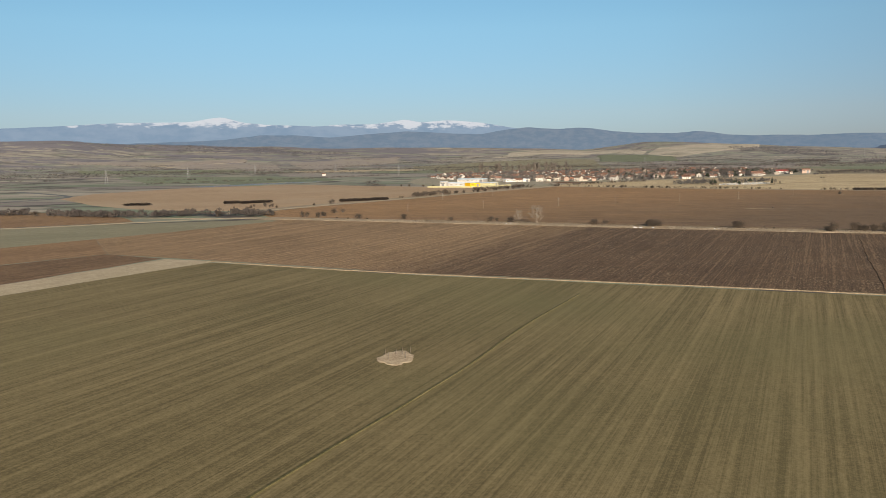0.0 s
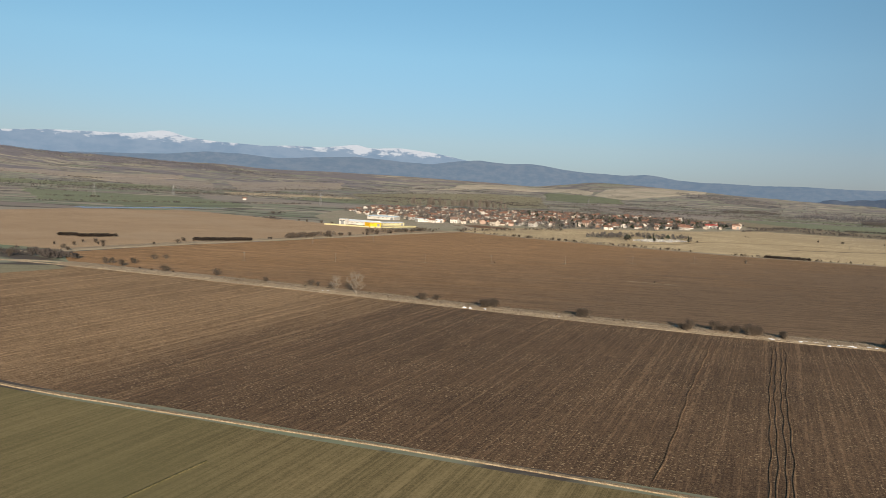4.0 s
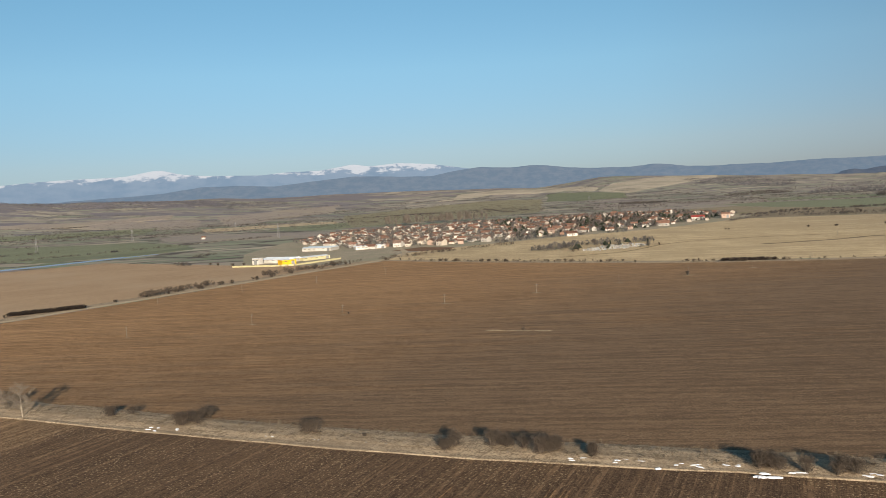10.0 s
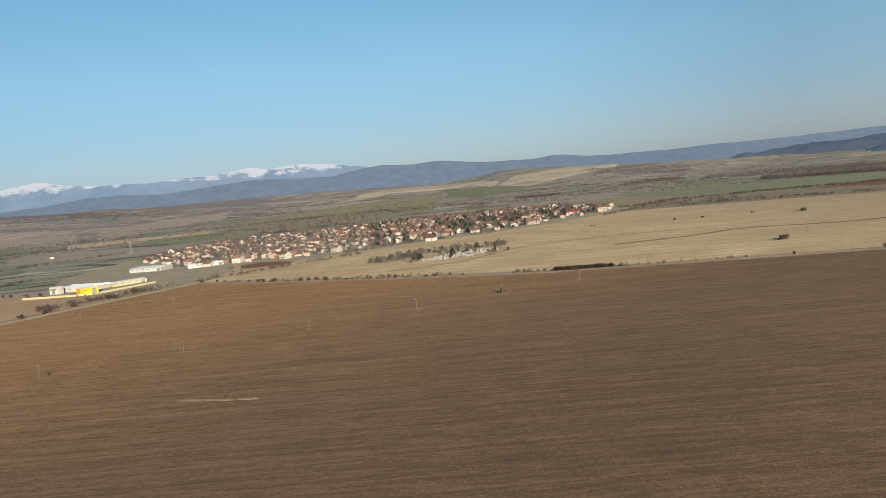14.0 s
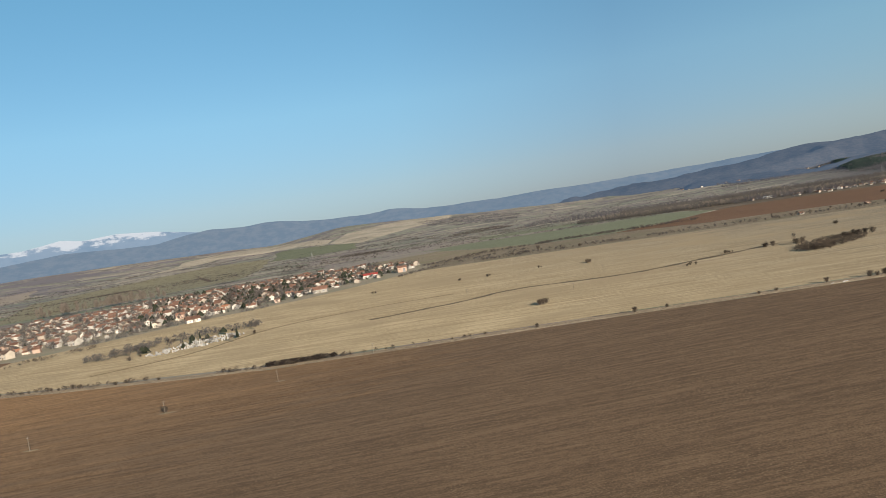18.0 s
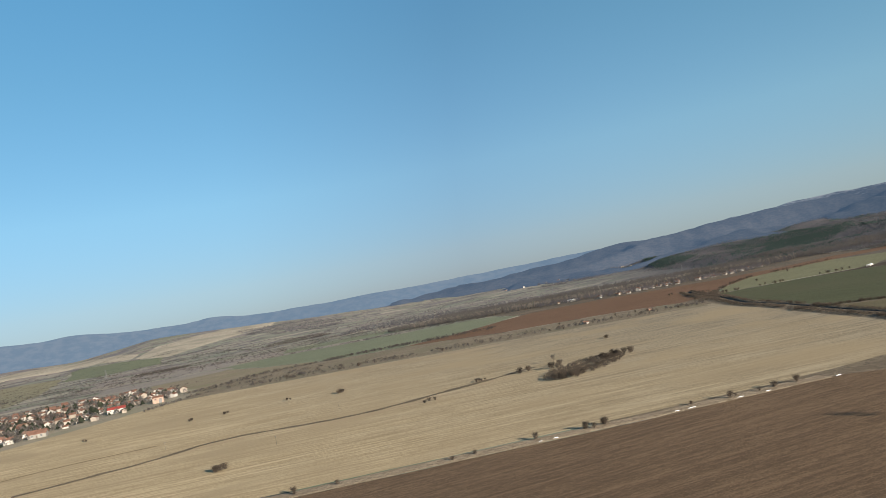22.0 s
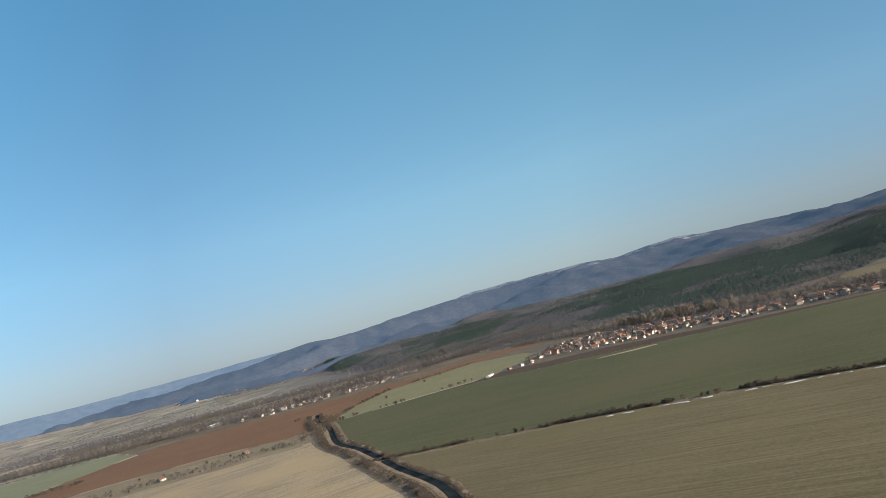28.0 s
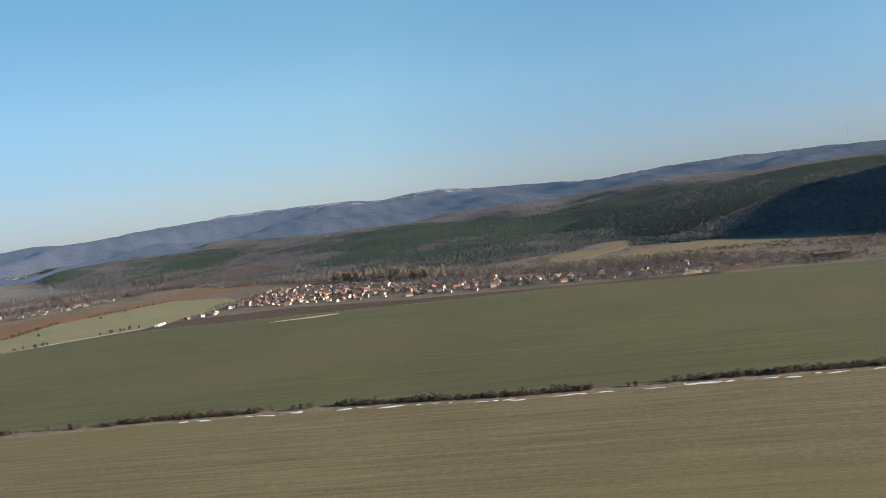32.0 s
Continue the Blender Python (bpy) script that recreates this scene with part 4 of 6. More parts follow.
field("garden_plot", [(1791, 570), (1805, 529), (1872, 530), (1860, 566)], m_red, "red-brown dug plot beside the green crop")
field("garden_plot", [(1785, 600), (1795, 574), (1855, 580), (1848, 602)], m_pale, "pale straw plot beside the last houses")
field("valley_ground", [(1640, 1206), (1856, 1240), (1930, 1345), (1930, 1490), (2300, 1560), (2480, 1350), (2640, 1000), (2720, 700), (2700, 450), (2660, 100), (2400, -260), (1880, -260), (1815, 60), (1780, 416), (1762, 560), (1730, 722), (1690, 902), (1640, 1077)], soil("valley_scrubland", (0.078, 0.064, 0.052), (0.172, 0.140, 0.108), 70, 0.3, 0.4, 30, (0.112, 0.094, 0.072), 0.5, 1.6), "dull brown scrubland round the village houses", 0.03)
field("valley_ground", [(1440, 1780), (1600, 1770), (1740, 1600), (1900, 1535), (2100, 1540), (2350, 1700), (2250, 1950), (1900, 2100), (1650, 2250), (1480, 2300), (1530, 2070)], soil("river_scrubland", (0.080, 0.062, 0.045), (0.170, 0.135, 0.098), 30, 0.3, 0.4, 30, (0.20, 0.15, 0.10), 0.5), "dull brown land round the hamlet", 0.03)

# ---- plants ----
rng = random.Random(7)


def ground_z(x, y):
    return float(heights(np.array([x]), np.array([y]))[0])


def blades(rnd, centres, spread, length, width, up=0.6):
    """Thin pointed pieces scattered about the centres, leaning outwards."""
    verts, faces = [], []
    for c in centres:
        d = Vector((rnd.gauss(0, 1), rnd.gauss(0, 1), rnd.gauss(0, 1) + up)).normalized()
        side = d.orthogonal().normalized()
        side.rotate(Matrix.Rotation(rnd.uniform(0, 6.28), 3, d))
        p = Vector(c) + Vector((rnd.gauss(0, spread), rnd.gauss(0, spread), rnd.gauss(0, spread * 0.6)))
        l, w = length * rnd.uniform(0.6, 1.4), width * rnd.uniform(0.6, 1.4)
        k = len(verts)
        verts += [p - side * w, p + side * w, p + d * l]
        faces.append((k, k + 1, k + 2))
    return verts, faces


def build_shrub(seed, mat, label, size=2.4, wide=1.0, pieces=870):
    """A leafless shrub: stems from one foot and a broken dome of twigs."""
    rnd = random.Random(seed)
    top = tagged(new("shrub"), label, "shrub")
    sv, sf, centres = [], [], []
    for k in range(9):
        w = rnd.uniform(0, 6.28)
        lean = rnd.uniform(0.2, 0.9) * wide
        tip = Vector((math.cos(w) * lean * size * 0.5, math.sin(w) * lean * size * 0.5, size * rnd.uniform(0.55, 0.95)))
        mid = tip * 0.5 + Vector((0, 0, size * 0.12))
        foot = Vector((math.cos(w) * 0.15, math.sin(w) * 0.15, -0.1))
        tube(sv, sf, foot, mid, 0.06, 0.04, 4)
        tube(sv, sf, mid, tip, 0.04, 0.015, 4)
        for i in range(pieces // 9):
            t = rnd.uniform(0.15, 1.0)
            p = mid.lerp(tip, t) if t > 0.4 else foot.lerp(mid, t + 0.3)
            centres.append(p)
    mpart("stem", sv, sf, m_bark, top)
    v, f = blades(rnd, centres, size * 0.17 * wide, size * 0.27, size * 0.0105)
    mpart("crown", v, f, mat, top)
    return top


def build_tree(seed, bark, twig, label, tall=10.0, spread=0.32, pieces=700, width=0.05, upright=0.0, low=0.3, thick=0.016):
    """A leafless tree: tapered trunk, limbs that fork twice, and a crown of fine twigs."""
    rnd = random.Random(seed)
    top = tagged(new("bare_tree"), label, "tree")
    tv, tf, tips = [], [], []
    fork = Vector((rnd.uniform(-0.3, 0.3), rnd.uniform(-0.3, 0.3), tall * low))
    crest = Vector((rnd.uniform(-0.5, 0.5), rnd.uniform(-0.5, 0.5), tall * 0.78))
    r = tall * thick
    tube(tv, tf, (0, 0, -0.3), fork, r * 1.5, r, 7)
    tube(tv, tf, fork, crest, r, r * 0.3, 6)
    for k in range(15):
        h = k / 15 + rnd.uniform(-0.03, 0.03)
        base = fork.lerp(crest, max(0.0, h))
        w = k * 2.4 + rnd.uniform(-0.4, 0.4)
        reach = tall * spread * (1 - 0.55 * h) * rnd.uniform(0.75, 1.15) * (1 - 0.6 * upright)
        tip = base + Vector((math.cos(w) * reach, math.sin(w) * reach, tall * (0.28 + 0.12 * upright) * rnd.uniform(0.7, 1.2) * (1.15 - 0.5 * h)))
        mid = base.lerp(tip, 0.5) + Vector((math.cos(w), math.sin(w), 0)) * reach * 0.16
        tube(tv, tf, base, mid, r * 0.42, r * 0.26, 4)
        tube(tv, tf, mid, tip, r * 0.26, r * 0.1, 4)
        for i in range(6):
            b2 = mid.lerp(tip, rnd.uniform(-0.4, 1.0))
            t2 = b2 + Vector((rnd.gauss(0, 1) + math.cos(w) * 0.5, rnd.gauss(0, 1) + math.sin(w) * 0.5, abs(rnd.gauss(0.9, 0.5)) + upright)).normalized() * tall * 0.15 * rnd.uniform(0.7, 1.3)
            tube(tv, tf, b2, t2, r * 0.13, r * 0.05, 3)
            tips += [b2.lerp(t2, u) for u in (0.4, 0.7, 1.0)]
    mpart("trunk", tv, tf, bark, top)
    v, f = blades(rnd, [rnd.choice(tips) for i in range(pieces)], tall * 0.02, tall * 0.11, width, 1.0)
    mpart("crown", v, f, twig, top)
    return top


def build_conifer(seed, label, tall=9.0):
    """A dark evergreen: a thin trunk in drooping tiers of needles with ragged edges."""
    rnd = random.Random(seed)
    top = tagged(new("conifer"), label, "tree")
    tv, tf = [], []
    tube(tv, tf, (0, 0, -0.2), (0, 0, tall * 0.9), 0.16, 0.04, 6)
    mpart("trunk", tv, tf, m_bark, top)
    v, f = [], []
    for k in range(11):
        s = k / 10
        z, rad = tall * (0.12 + 0.86 * s), tall * 0.24 * (1 - s) ** 0.8 + 0.15
        n = 13
        for i in range(n):
            w = 6.283 * (i + rnd.uniform(-0.3, 0.3)) / n
            rr = rad * rnd.uniform(0.75, 1.2)
            a = len(v)
            h = tall * 0.1
            v += [(math.cos(w - 0.3) * rr * 0.6, math.sin(w - 0.3) * rr * 0.6, z + h * 0.2), (math.cos(w) * rr, math.sin(w) * rr, z - h * 0.5), (math.cos(w + 0.3) * rr * 0.6, math.sin(w + 0.3) * rr * 0.6, z + h * 0.2), (0, 0, z + h * 1.1)]
            f += [(a, a + 1, a + 3), (a + 1, a + 2, a + 3)]
    mpart("crown", v, f, m_evergreen, top)
    return top


shrubs = [build_shrub(k, m_shrub, "leafless brown shrub on the dry verge", 2.6, w) for k, w in ((1, 1.0), (2, 1.4), (3, 0.8), (4, 1.2))]
bare_trees = [build_tree(11 + k, m_bark, m_twig, "leafless grey-brown tree among the houses", 8.5, 0.34, 500, 0.09) for k in range(3)]
poplars = [build_tree(31 + k, m_bark, m_poplar, "tall leafless poplar behind the houses", 17, 0.2, 700, 0.12, 0.8) for k in range(2)]
conifers = [build_conifer(41 + k, "dark evergreen tree among the houses", 8 + 2 * k) for k in range(2)]
used = set()


def plant(kinds, x, y, scale, label="", group="", tall=1.0):
    """Stands a copy of one of the kinds at (x, y); the first of each kind is the original itself."""
    ob = rng.choice(kinds)
    m = Matrix.Translation((x, y, ground_z(x, y) + 0.1)) @ Matrix.Rotation(rng.uniform(0, 6.28), 4, "Z") @ Matrix.Diagonal((scale, scale, scale * tall, 1))
    if ob.name in used:
        ob = copy_thing(ob, m)
        ob.matrix_basis = m
    else:
        used.add(ob.name)
        ob.matrix_basis = m
    return tagged(ob, label, "", group)


def along(line, t):
    """The point at the share t of the line's length."""
    lens = [math.dist(a, b) for a, b in zip(line, line[1:])]
    d = t * sum(lens)
    for a, b, l in zip(line, line[1:], lens):
        if d <= l:
            return a[0] + (b[0] - a[0]) * d / l, a[1] + (b[1] - a[1]) * d / l
        d -= l
    return line[-1]


for x, y in ((250, 2120), (300, 2110), (180, 2110), (270, 2140)):
    plant(poplars, x, y, rng.uniform(0.9, 1.1), "", "poplars behind the village")

# two pale trees by the verge
hero = build_tree(71, m_pale_bark, m_pale_twig, "tall pale leafless tree standing on the verge", 11.5, 0.40, 2600, 0.022, 0.0, 0.12, 0.013)
hero.matrix_basis = pose(56.5, 491, 0.3)
hero = build_tree(72, m_pale_bark, m_pale_twig, "smaller pale leafless tree beside a taller one", 8.8, 0.30, 1500, 0.022, 0.2, 0.14, 0.013)
hero.matrix_basis = pose(45.5, 497, 0.3)
lone = build_tree(73, m_bark, m_twig, "lone leafless tree in the brown field", 6.5, 0.50, 1500, 0.03, 0.0, 0.14)
lone.matrix_basis = pose(835, 639, 0.2)

# clumps along the verge: bearing of the line, then loose single ones
VERGE = [(-124, 583), (-12, 535), (60, 501), (123, 469), (212, 429), (290, 400), (420, 346), (560, 288)]
for x, y, n, s in ((91, 484, 3, 1.0), (122, 468, 5, 1.15), (128, 472, 3, 1.1), (165, 450, 2, 1.2), (206, 426, 4, 1.1), (219, 425, 5, 1.1), (232, 418, 5, 1.2), (242, 414, 3, 0.9), (280, 398, 6, 1.2), (296, 392, 4, 1.1), (314, 388, 3, 1.0), (30, 522, 2, 0.9), (10, 530, 1, 0.9), (-32, 550, 1, 1.0), (-60, 560, 2, 1.0), (-84, 575, 1, 1.2), (-98, 584, 2, 1.0), (40, 515, 1, 1.0)):
    for k in range(n):
        plant(shrubs, x + rng.gauss(0, 3.2), y + rng.gauss(0, 1.6), s * rng.uniform(1.0, 1.6), "", "shrubs on the verge")
for k in range(18):
    x, y = along(VERGE, rng.random())
    plant(shrubs, x + rng.gauss(0, 2), y + rng.gauss(0, 2.5), rng.uniform(0.3, 0.6), "small dry brown bush on the verge", "small verge bushes")
# bushes along the gravel road
for t, n in ((0.06, 2), (0.12, 1), (0.2, 1), (0.36, 1), (0.42, 2), (0.47, 2), (0.52, 3), (0.57, 3), (0.62, 3), (0.67, 3), (0.72, 4), (0.77, 3), (0.83, 2), (0.92, 1)):
    x, y = along(TRACK, t)
    for k in range(n):
        plant(shrubs, x - 7 + rng.gauss(0, 3), y + 5 + rng.gauss(0, 4), rng.uniform(0.8, 1.5), "leafless bush by the gravel road", "bushes along the gravel road")
for x, y, n in ((-104, 780, 2), (-175, 691, 2), (-164, 720, 2), (-147, 711, 2), (-87, 626, 2), (-104, 750, 1), (-100, 770, 1), (-89, 590, 2), (-130, 610, 3), (-150, 625, 2), (-20, 1150, 3), (-50, 1170, 2)):
    for k in range(n):
        plant(shrubs, x + rng.gauss(0, 6), y + rng.gauss(0, 3), rng.uniform(0.8, 1.3), "leafless bush clump on the tan field", "bushes on the tan field")
# tree line by the side road
for k in range(12):
    x, y = along([(-400, 655), (-318, 636), (-235, 608), (-190, 614), (-140, 606), (-118, 595)], rng.random())
    plant(bare_trees if k % 3 == 0 else shrubs, x + rng.gauss(0, 3), y + rng.gauss(0, 4), rng.uniform(0.5, 0.8) if k % 3 == 0 else rng.uniform(1.0, 1.7), "leafless tree in the row by the side road" if k % 3 == 0 else "", "trees by the side road")
# bushes on the straw field's near margin
for k in range(46):
    x, y = along(STRAW_EDGE[:-1], rng.random() ** 1.5)
    plant(shrubs, x + rng.gauss(0, 1.5), y + rng.gauss(0, 2), rng.uniform(0.6, 1.35), "leafless bush on the margin of the stubble", "bushes on the stubble margin")
for k in range(5):
    x, y = along([(450, 881), (480, 871)], rng.random())
    plant(shrubs, x + rng.gauss(0, 2), y + rng.gauss(0, 2), rng.uniform(0.7, 1.1), "dark low thicket on the stubble margin", "thicket on the stubble margin", 0.7)
# loose bushes in the straw field
for x, y, n, s in ((640, 920, 5, 1.3), (813, 979, 3, 1.2), (876, 1017, 4, 1.0), (820, 1182, 5, 1.3), (1073, 1097, 2, 1.5), (690, 1250, 3, 1.0), (720, 1240, 3, 0.9), (780, 1230, 2, 1.0), (600, 1290, 2, 1.0)):
    for k in range(n):
        plant(shrubs, x + rng.gauss(0, 4.5 if n > 2 else 1), y + rng.gauss(0, 2), s * rng.uniform(0.7, 1.2), "leafless bush in the stubble field", "bushes in the stubble field")
thorns = [build_shrub(k, m_thicket, "dark leafless thorn bush in the stubble field", 2.6, w) for k, w in ((5, 1.1), (6, 1.4))]
for x, y, n in ((978, 970, 7), (962, 962, 5), (888, 925, 5), (900, 918, 3), (930, 985, 3), (915, 1000, 2)):
    for k in range(n):
        plant(thorns if k % 2 else shrubs, x + rng.gauss(0, 6), y + rng.gauss(0, 5), rng.uniform(1.2, 2.1), "", "thicket in the stubble field")
plant(bare_trees, 950, 1018, 0.75, "small leafless tree at the thicket in the stubble", "thicket in the stubble field")
# hedge between the green fields, and loose bushes beyond
for k in range(60):
    x, y = along(GREEN_HEDGE, 0.06 + 0.80 * (k + rng.random()) / 60)
    plant(shrubs, x + 3 + rng.gauss(0, 2), y + rng.gauss(0, 2.5), rng.uniform(0.75, 1.55), "leafless hedge shrub between green fields", "hedge between green fields")
for k in range(10):
    x, y = along([(800, 1530), (952, 1440), (1176, 1300), (1300, 1200)], rng.random())
    o = rng.uniform(5, 110)
    plant(shrubs, x + o * 0.55, y + o * 0.8, rng.uniform(0.9, 1.6), "leafless bush on the rough margin", "bushes on the rough margin")
for x, y in ((1611, 1368), (1759, 1427), (1833, 1458), (1523, 1476), (1530, 1478)):
    plant(shrubs, x, y, rng.uniform(1.3, 1.8), "lone leafless bush on open farmland", "lone bushes on the farmland")
for k in range(26):
    x, y = along([(1430, 1310), (1566, 1255), (1640, 1215)], rng.random())
    plant(shrubs, x + rng.gauss(0, 4), y + rng.gauss(0, 4), rng.uniform(0.8, 1.6), "leafless bush at the meadow's edge", "bushes at the meadow's edge")

for x, y in ((1786, 563), (1796, 513), (1790, 640), (1812, 470)):
    plant(bare_trees, x, y, rng.uniform(0.6, 0.85), "leafless tree by the plots", "trees by the plots")

# ---- buildings ----


def build_house(seed, wall, roof, wide, deep, high, label):
    """A village house: rendered walls, gabled tile roof with overhang, chimney, windows and a door."""
    rnd = random.Random(seed)
    top = tagged(new("house"), label, "house", "village houses")
    w, d = wide / 2, deep / 2
    rise = deep * rnd.uniform(0.24, 0.31)
    v = [(-w, -d, -0.5), (w, -d, -0.5), (w, d, -0.5), (-w, d, -0.5), (-w, -d, high), (w, -d, high), (w, d, high), (-w, d, high), (-w, 0, high + rise), (w, 0, high + rise)]
    f = [(0, 1, 5, 4), (1, 2, 6, 9, 5), (2, 3, 7, 6), (3, 0, 4, 8, 7), (4, 5, 9, 8), (6, 7, 8, 9), (3, 2, 1, 0)]
    mpart("wall", v, f, wall, top)
    o, t = 0.55, 0.22
    rv, rf = [], []
    for s in (-1, 1):
        k = len(rv)
        drop = rise / d * o
        for x in (-w - o, w + o):
            for y, z in ((s * (d + o), high - drop + 0.06), (0, high + rise + 0.06)):
                rv += [(x, y, z), (x, y, z + t)]
        rf += [(k + 1, k + 3, k + 7, k + 5), (k, k + 4, k + 6, k + 2), (k, k + 1, k + 5, k + 4), (k, k + 2, k + 3, k + 1), (k + 4, k + 5, k + 7, k + 6)]
    mpart("roof", rv, rf, roof, top)
    bm = bmesh.new()
    cx = rnd.uniform(-0.5, 0.5) * w
    box(bm, cx - 0.3, cx + 0.3, 0.4, 1.0, high + rise * 0.4, high + rise + 0.9)
    stack = part("chimney", bm, m_brickwall, top)
    bm = bmesh.new()
    box(bm, cx - 0.38, cx + 0.38, 0.32, 1.08, high + rise + 0.9, high + rise + 1.0)
    part("cap", bm, m_concrete, stack, "grey chimney cap")
    floors = 2 if high > 4.6 else 1
    for k in range(floors):
        z = 1.0 + 2.8 * k
        for x in (-0.5, 0.5) if wide > 8 else (0.0,):
            bm = bmesh.new()
            box(bm, x * w - 0.6, x * w + 0.6, -d - 0.03, -d + 0.1, z, z + 1.4)
            pane = part("window", bm, m_glass, top)
            bm = bmesh.new()
            box(bm, x * w - 0.72, x * w + 0.72, -d - 0.09, -d - 0.02, z + 1.4, z + 1.52)
            box(bm, x * w - 0.78, x * w + 0.78, -d - 0.16, -d - 0.02, z - 0.12, z)
            box(bm, x * w - 0.04, x * w + 0.04, -d - 0.07, -d - 0.02, z, z + 1.4)
            part("frame", bm, m_paleframe, pane, "pale window frame with a sill")
    bm = bmesh.new()
    box(bm, -0.5, 0.5, -d - 0.04, -d + 0.1, -0.3, 2.0)
    part("door", bm, m_bark, top)
    return top


dist = Nodes("far_house_render", 0.85)
dg = dist.tree.nodes.new("ShaderNodeNewGeometry")
m_distant = dist.done(dist.mix(dist.ramp(dg.outputs["Random Per Island"], 0.25, 0.6), dist.mix(dist.noise(dist.place(), 0.4), (0.22, 0.19, 0.16), (0.28, 0.245, 0.21)), (0.34, 0.325, 0.30)))

m_paleframe = mottled("pale_window_frame", (0.45, 0.44, 0.42), (0.6, 0.59, 0.56), 1, 0.6)
HOUSES = [
    build_house(1, m_white, m_tile, 10, 9, 4.9, "two-storey white house with a red tiled roof"),
    build_house(2, m_white, m_tile2, 9, 8.5, 4.7, "two-storey white house with a brown tiled roof"),
    build_house(3, m_cream, m_tile, 11, 8, 3.4, "low cream house with a red tiled roof"),
    build_house(4, m_pink, m_tile, 9, 8, 4.8, "rosy two-storey house with a tiled roof"),
    build_house(5, m_brickwall, m_tile2, 8, 6, 2.8, "low bare-brick outbuilding with a brown tiled roof"),
    build_house(6, m_white, m_tile, 13, 8, 3.2, "long low white house with a red tiled roof"),
    build_house(7, m_cream, m_tile2, 9, 8.5, 5.0, "two-storey cream house with a brown tiled roof"),
    build_house(8, m_cream, m_orangetile, 10, 9, 2.9, "low cream house with a bright orange tiled roof"),
]
WEIGHT, VALLEY_WEIGHT = [7, 5, 4, 2, 3, 5, 3, 1], [1, 1, 4, 2, 4, 1, 2, 7]
sited = set()


distant = []


def house(x, y, turn, kind=None, scale=1.0, label="", group="village houses"):
    k = rng.choices(range(8), WEIGHT if x < 1000 else VALLEY_WEIGHT)[0] if kind is None else kind
    if y > 1560 or (x < 1000 and y > 1525 - 0.2 * abs(x - 500)) or x > 1895:
        distant.append((x, y, turn, k, scale))
        return None
    m = Matrix.Translation((x, y, ground_z(x, y) + 0.1)) @ Matrix.Rotation(radians(turn), 4, "Z") @ Matrix.Diagonal((scale, scale, scale, 1))
    ob = HOUSES[k]
    if k in sited:
        ob = copy_thing(ob, m)
    sited.add(k)
    ob.matrix_basis = m
    return tagged(ob, label, "", group)


def village(poly, cell, share, turn, group, trees, evergreen=0.2, seed=3, size=1.0):
    rnd = random.Random(seed)
    xs, ys = [p[0] for p in poly], [p[1] for p in poly]
    a = radians(turn)
    cx, cy = (min(xs) + max(xs)) / 2, (min(ys) + max(ys)) / 2
    n = int(max(max(xs) - min(xs), max(ys) - min(ys)) / cell) + 2
    for i in range(-n, n):
        for j in range(-n, n):
            u, v = (i + rnd.uniform(-0.28, 0.28)) * cell, (j + rnd.uniform(-0.28, 0.28)) * cell
            x, y = cx + u * math.cos(a) - v * math.sin(a), cy + u * math.sin(a) + v * math.cos(a)
            if not inside((x, y), poly):
                continue
            if rnd.random() < share:
                house(x, y, turn + rnd.choice((0, 0, 90, 180, -90)) + rnd.gauss(0, 13), None, size * rnd.choice((0.55, 0.7, 0.8, 0.9, 1.0, 1.0, 1.15)) * rnd.uniform(0.92, 1.08), "", group)
            if rnd.random() < trees and y < (1480 if x < 1000 else 1560) and x < 1900:
                kind = conifers if rnd.random() < evergreen else bare_trees
                plant(kind, x + cell * rnd.uniform(0.35, 0.65), y + cell * rnd.uniform(-0.5, 0.5), rnd.uniform(0.55, 1.15), "", "garden trees")


VILLAGE = [(-40, 1600), (40, 1420), (110, 1300), (170, 1310), (235, 1300), (330, 1345), (400, 1385), (528, 1430), (610, 1510), (690, 1580), (775, 1690), (745, 1990), (600, 2080), (400, 2060), (200, 2000), (40, 1900)]
village(VILLAGE, 23, 0.70, -18, "houses of the large village", 0.5, 0.22, 3)
village([(1765, 1200), (1800, 1215), (1960, 1290), (2020, 1250), (1985, 1160), (1955, 1043), (1905, 938), (1900, 772), (1880, 600), (1850, 520), (1810, 600), (1790, 715), (1760, 900), (1760, 1080)], 17, 0.75, 10, "houses of the village under the forest", 0.4, 0.1, 5, 0.8)
village([(1650, 2000), (1690, 1800), (1800, 1745), (1900, 1690), (2090, 1730), (2110, 1830), (1900, 1900), (1750, 2060)], 30, 0.6, 25, "houses of the roadside hamlet", 0.9, 0.1, 6)
village([(2450, 3450), (2700, 3250), (2950, 3150), (3000, 3300), (2750, 3480), (2500, 3620)], 46, 0.6, 30, "houses of the far hamlet", 0.3, 0.1, 8)
for x, y, k, s in ((1702, 1180, 0, 0.6), (1716, 1172, 5, 0.55), (1730, 1182, 6, 0.6), (1690, 1192, 4, 0.7), (-289, 1975, 1, 0.9), (1306, 1288, 4, 0.8), (1214, 1312, 5, 0.65), (400, 1350, 5, 1.2), (565, 1470, 5, 1.5)):
    house(x, y, rng.uniform(-20, 20), k, s, "", "houses standing alone")


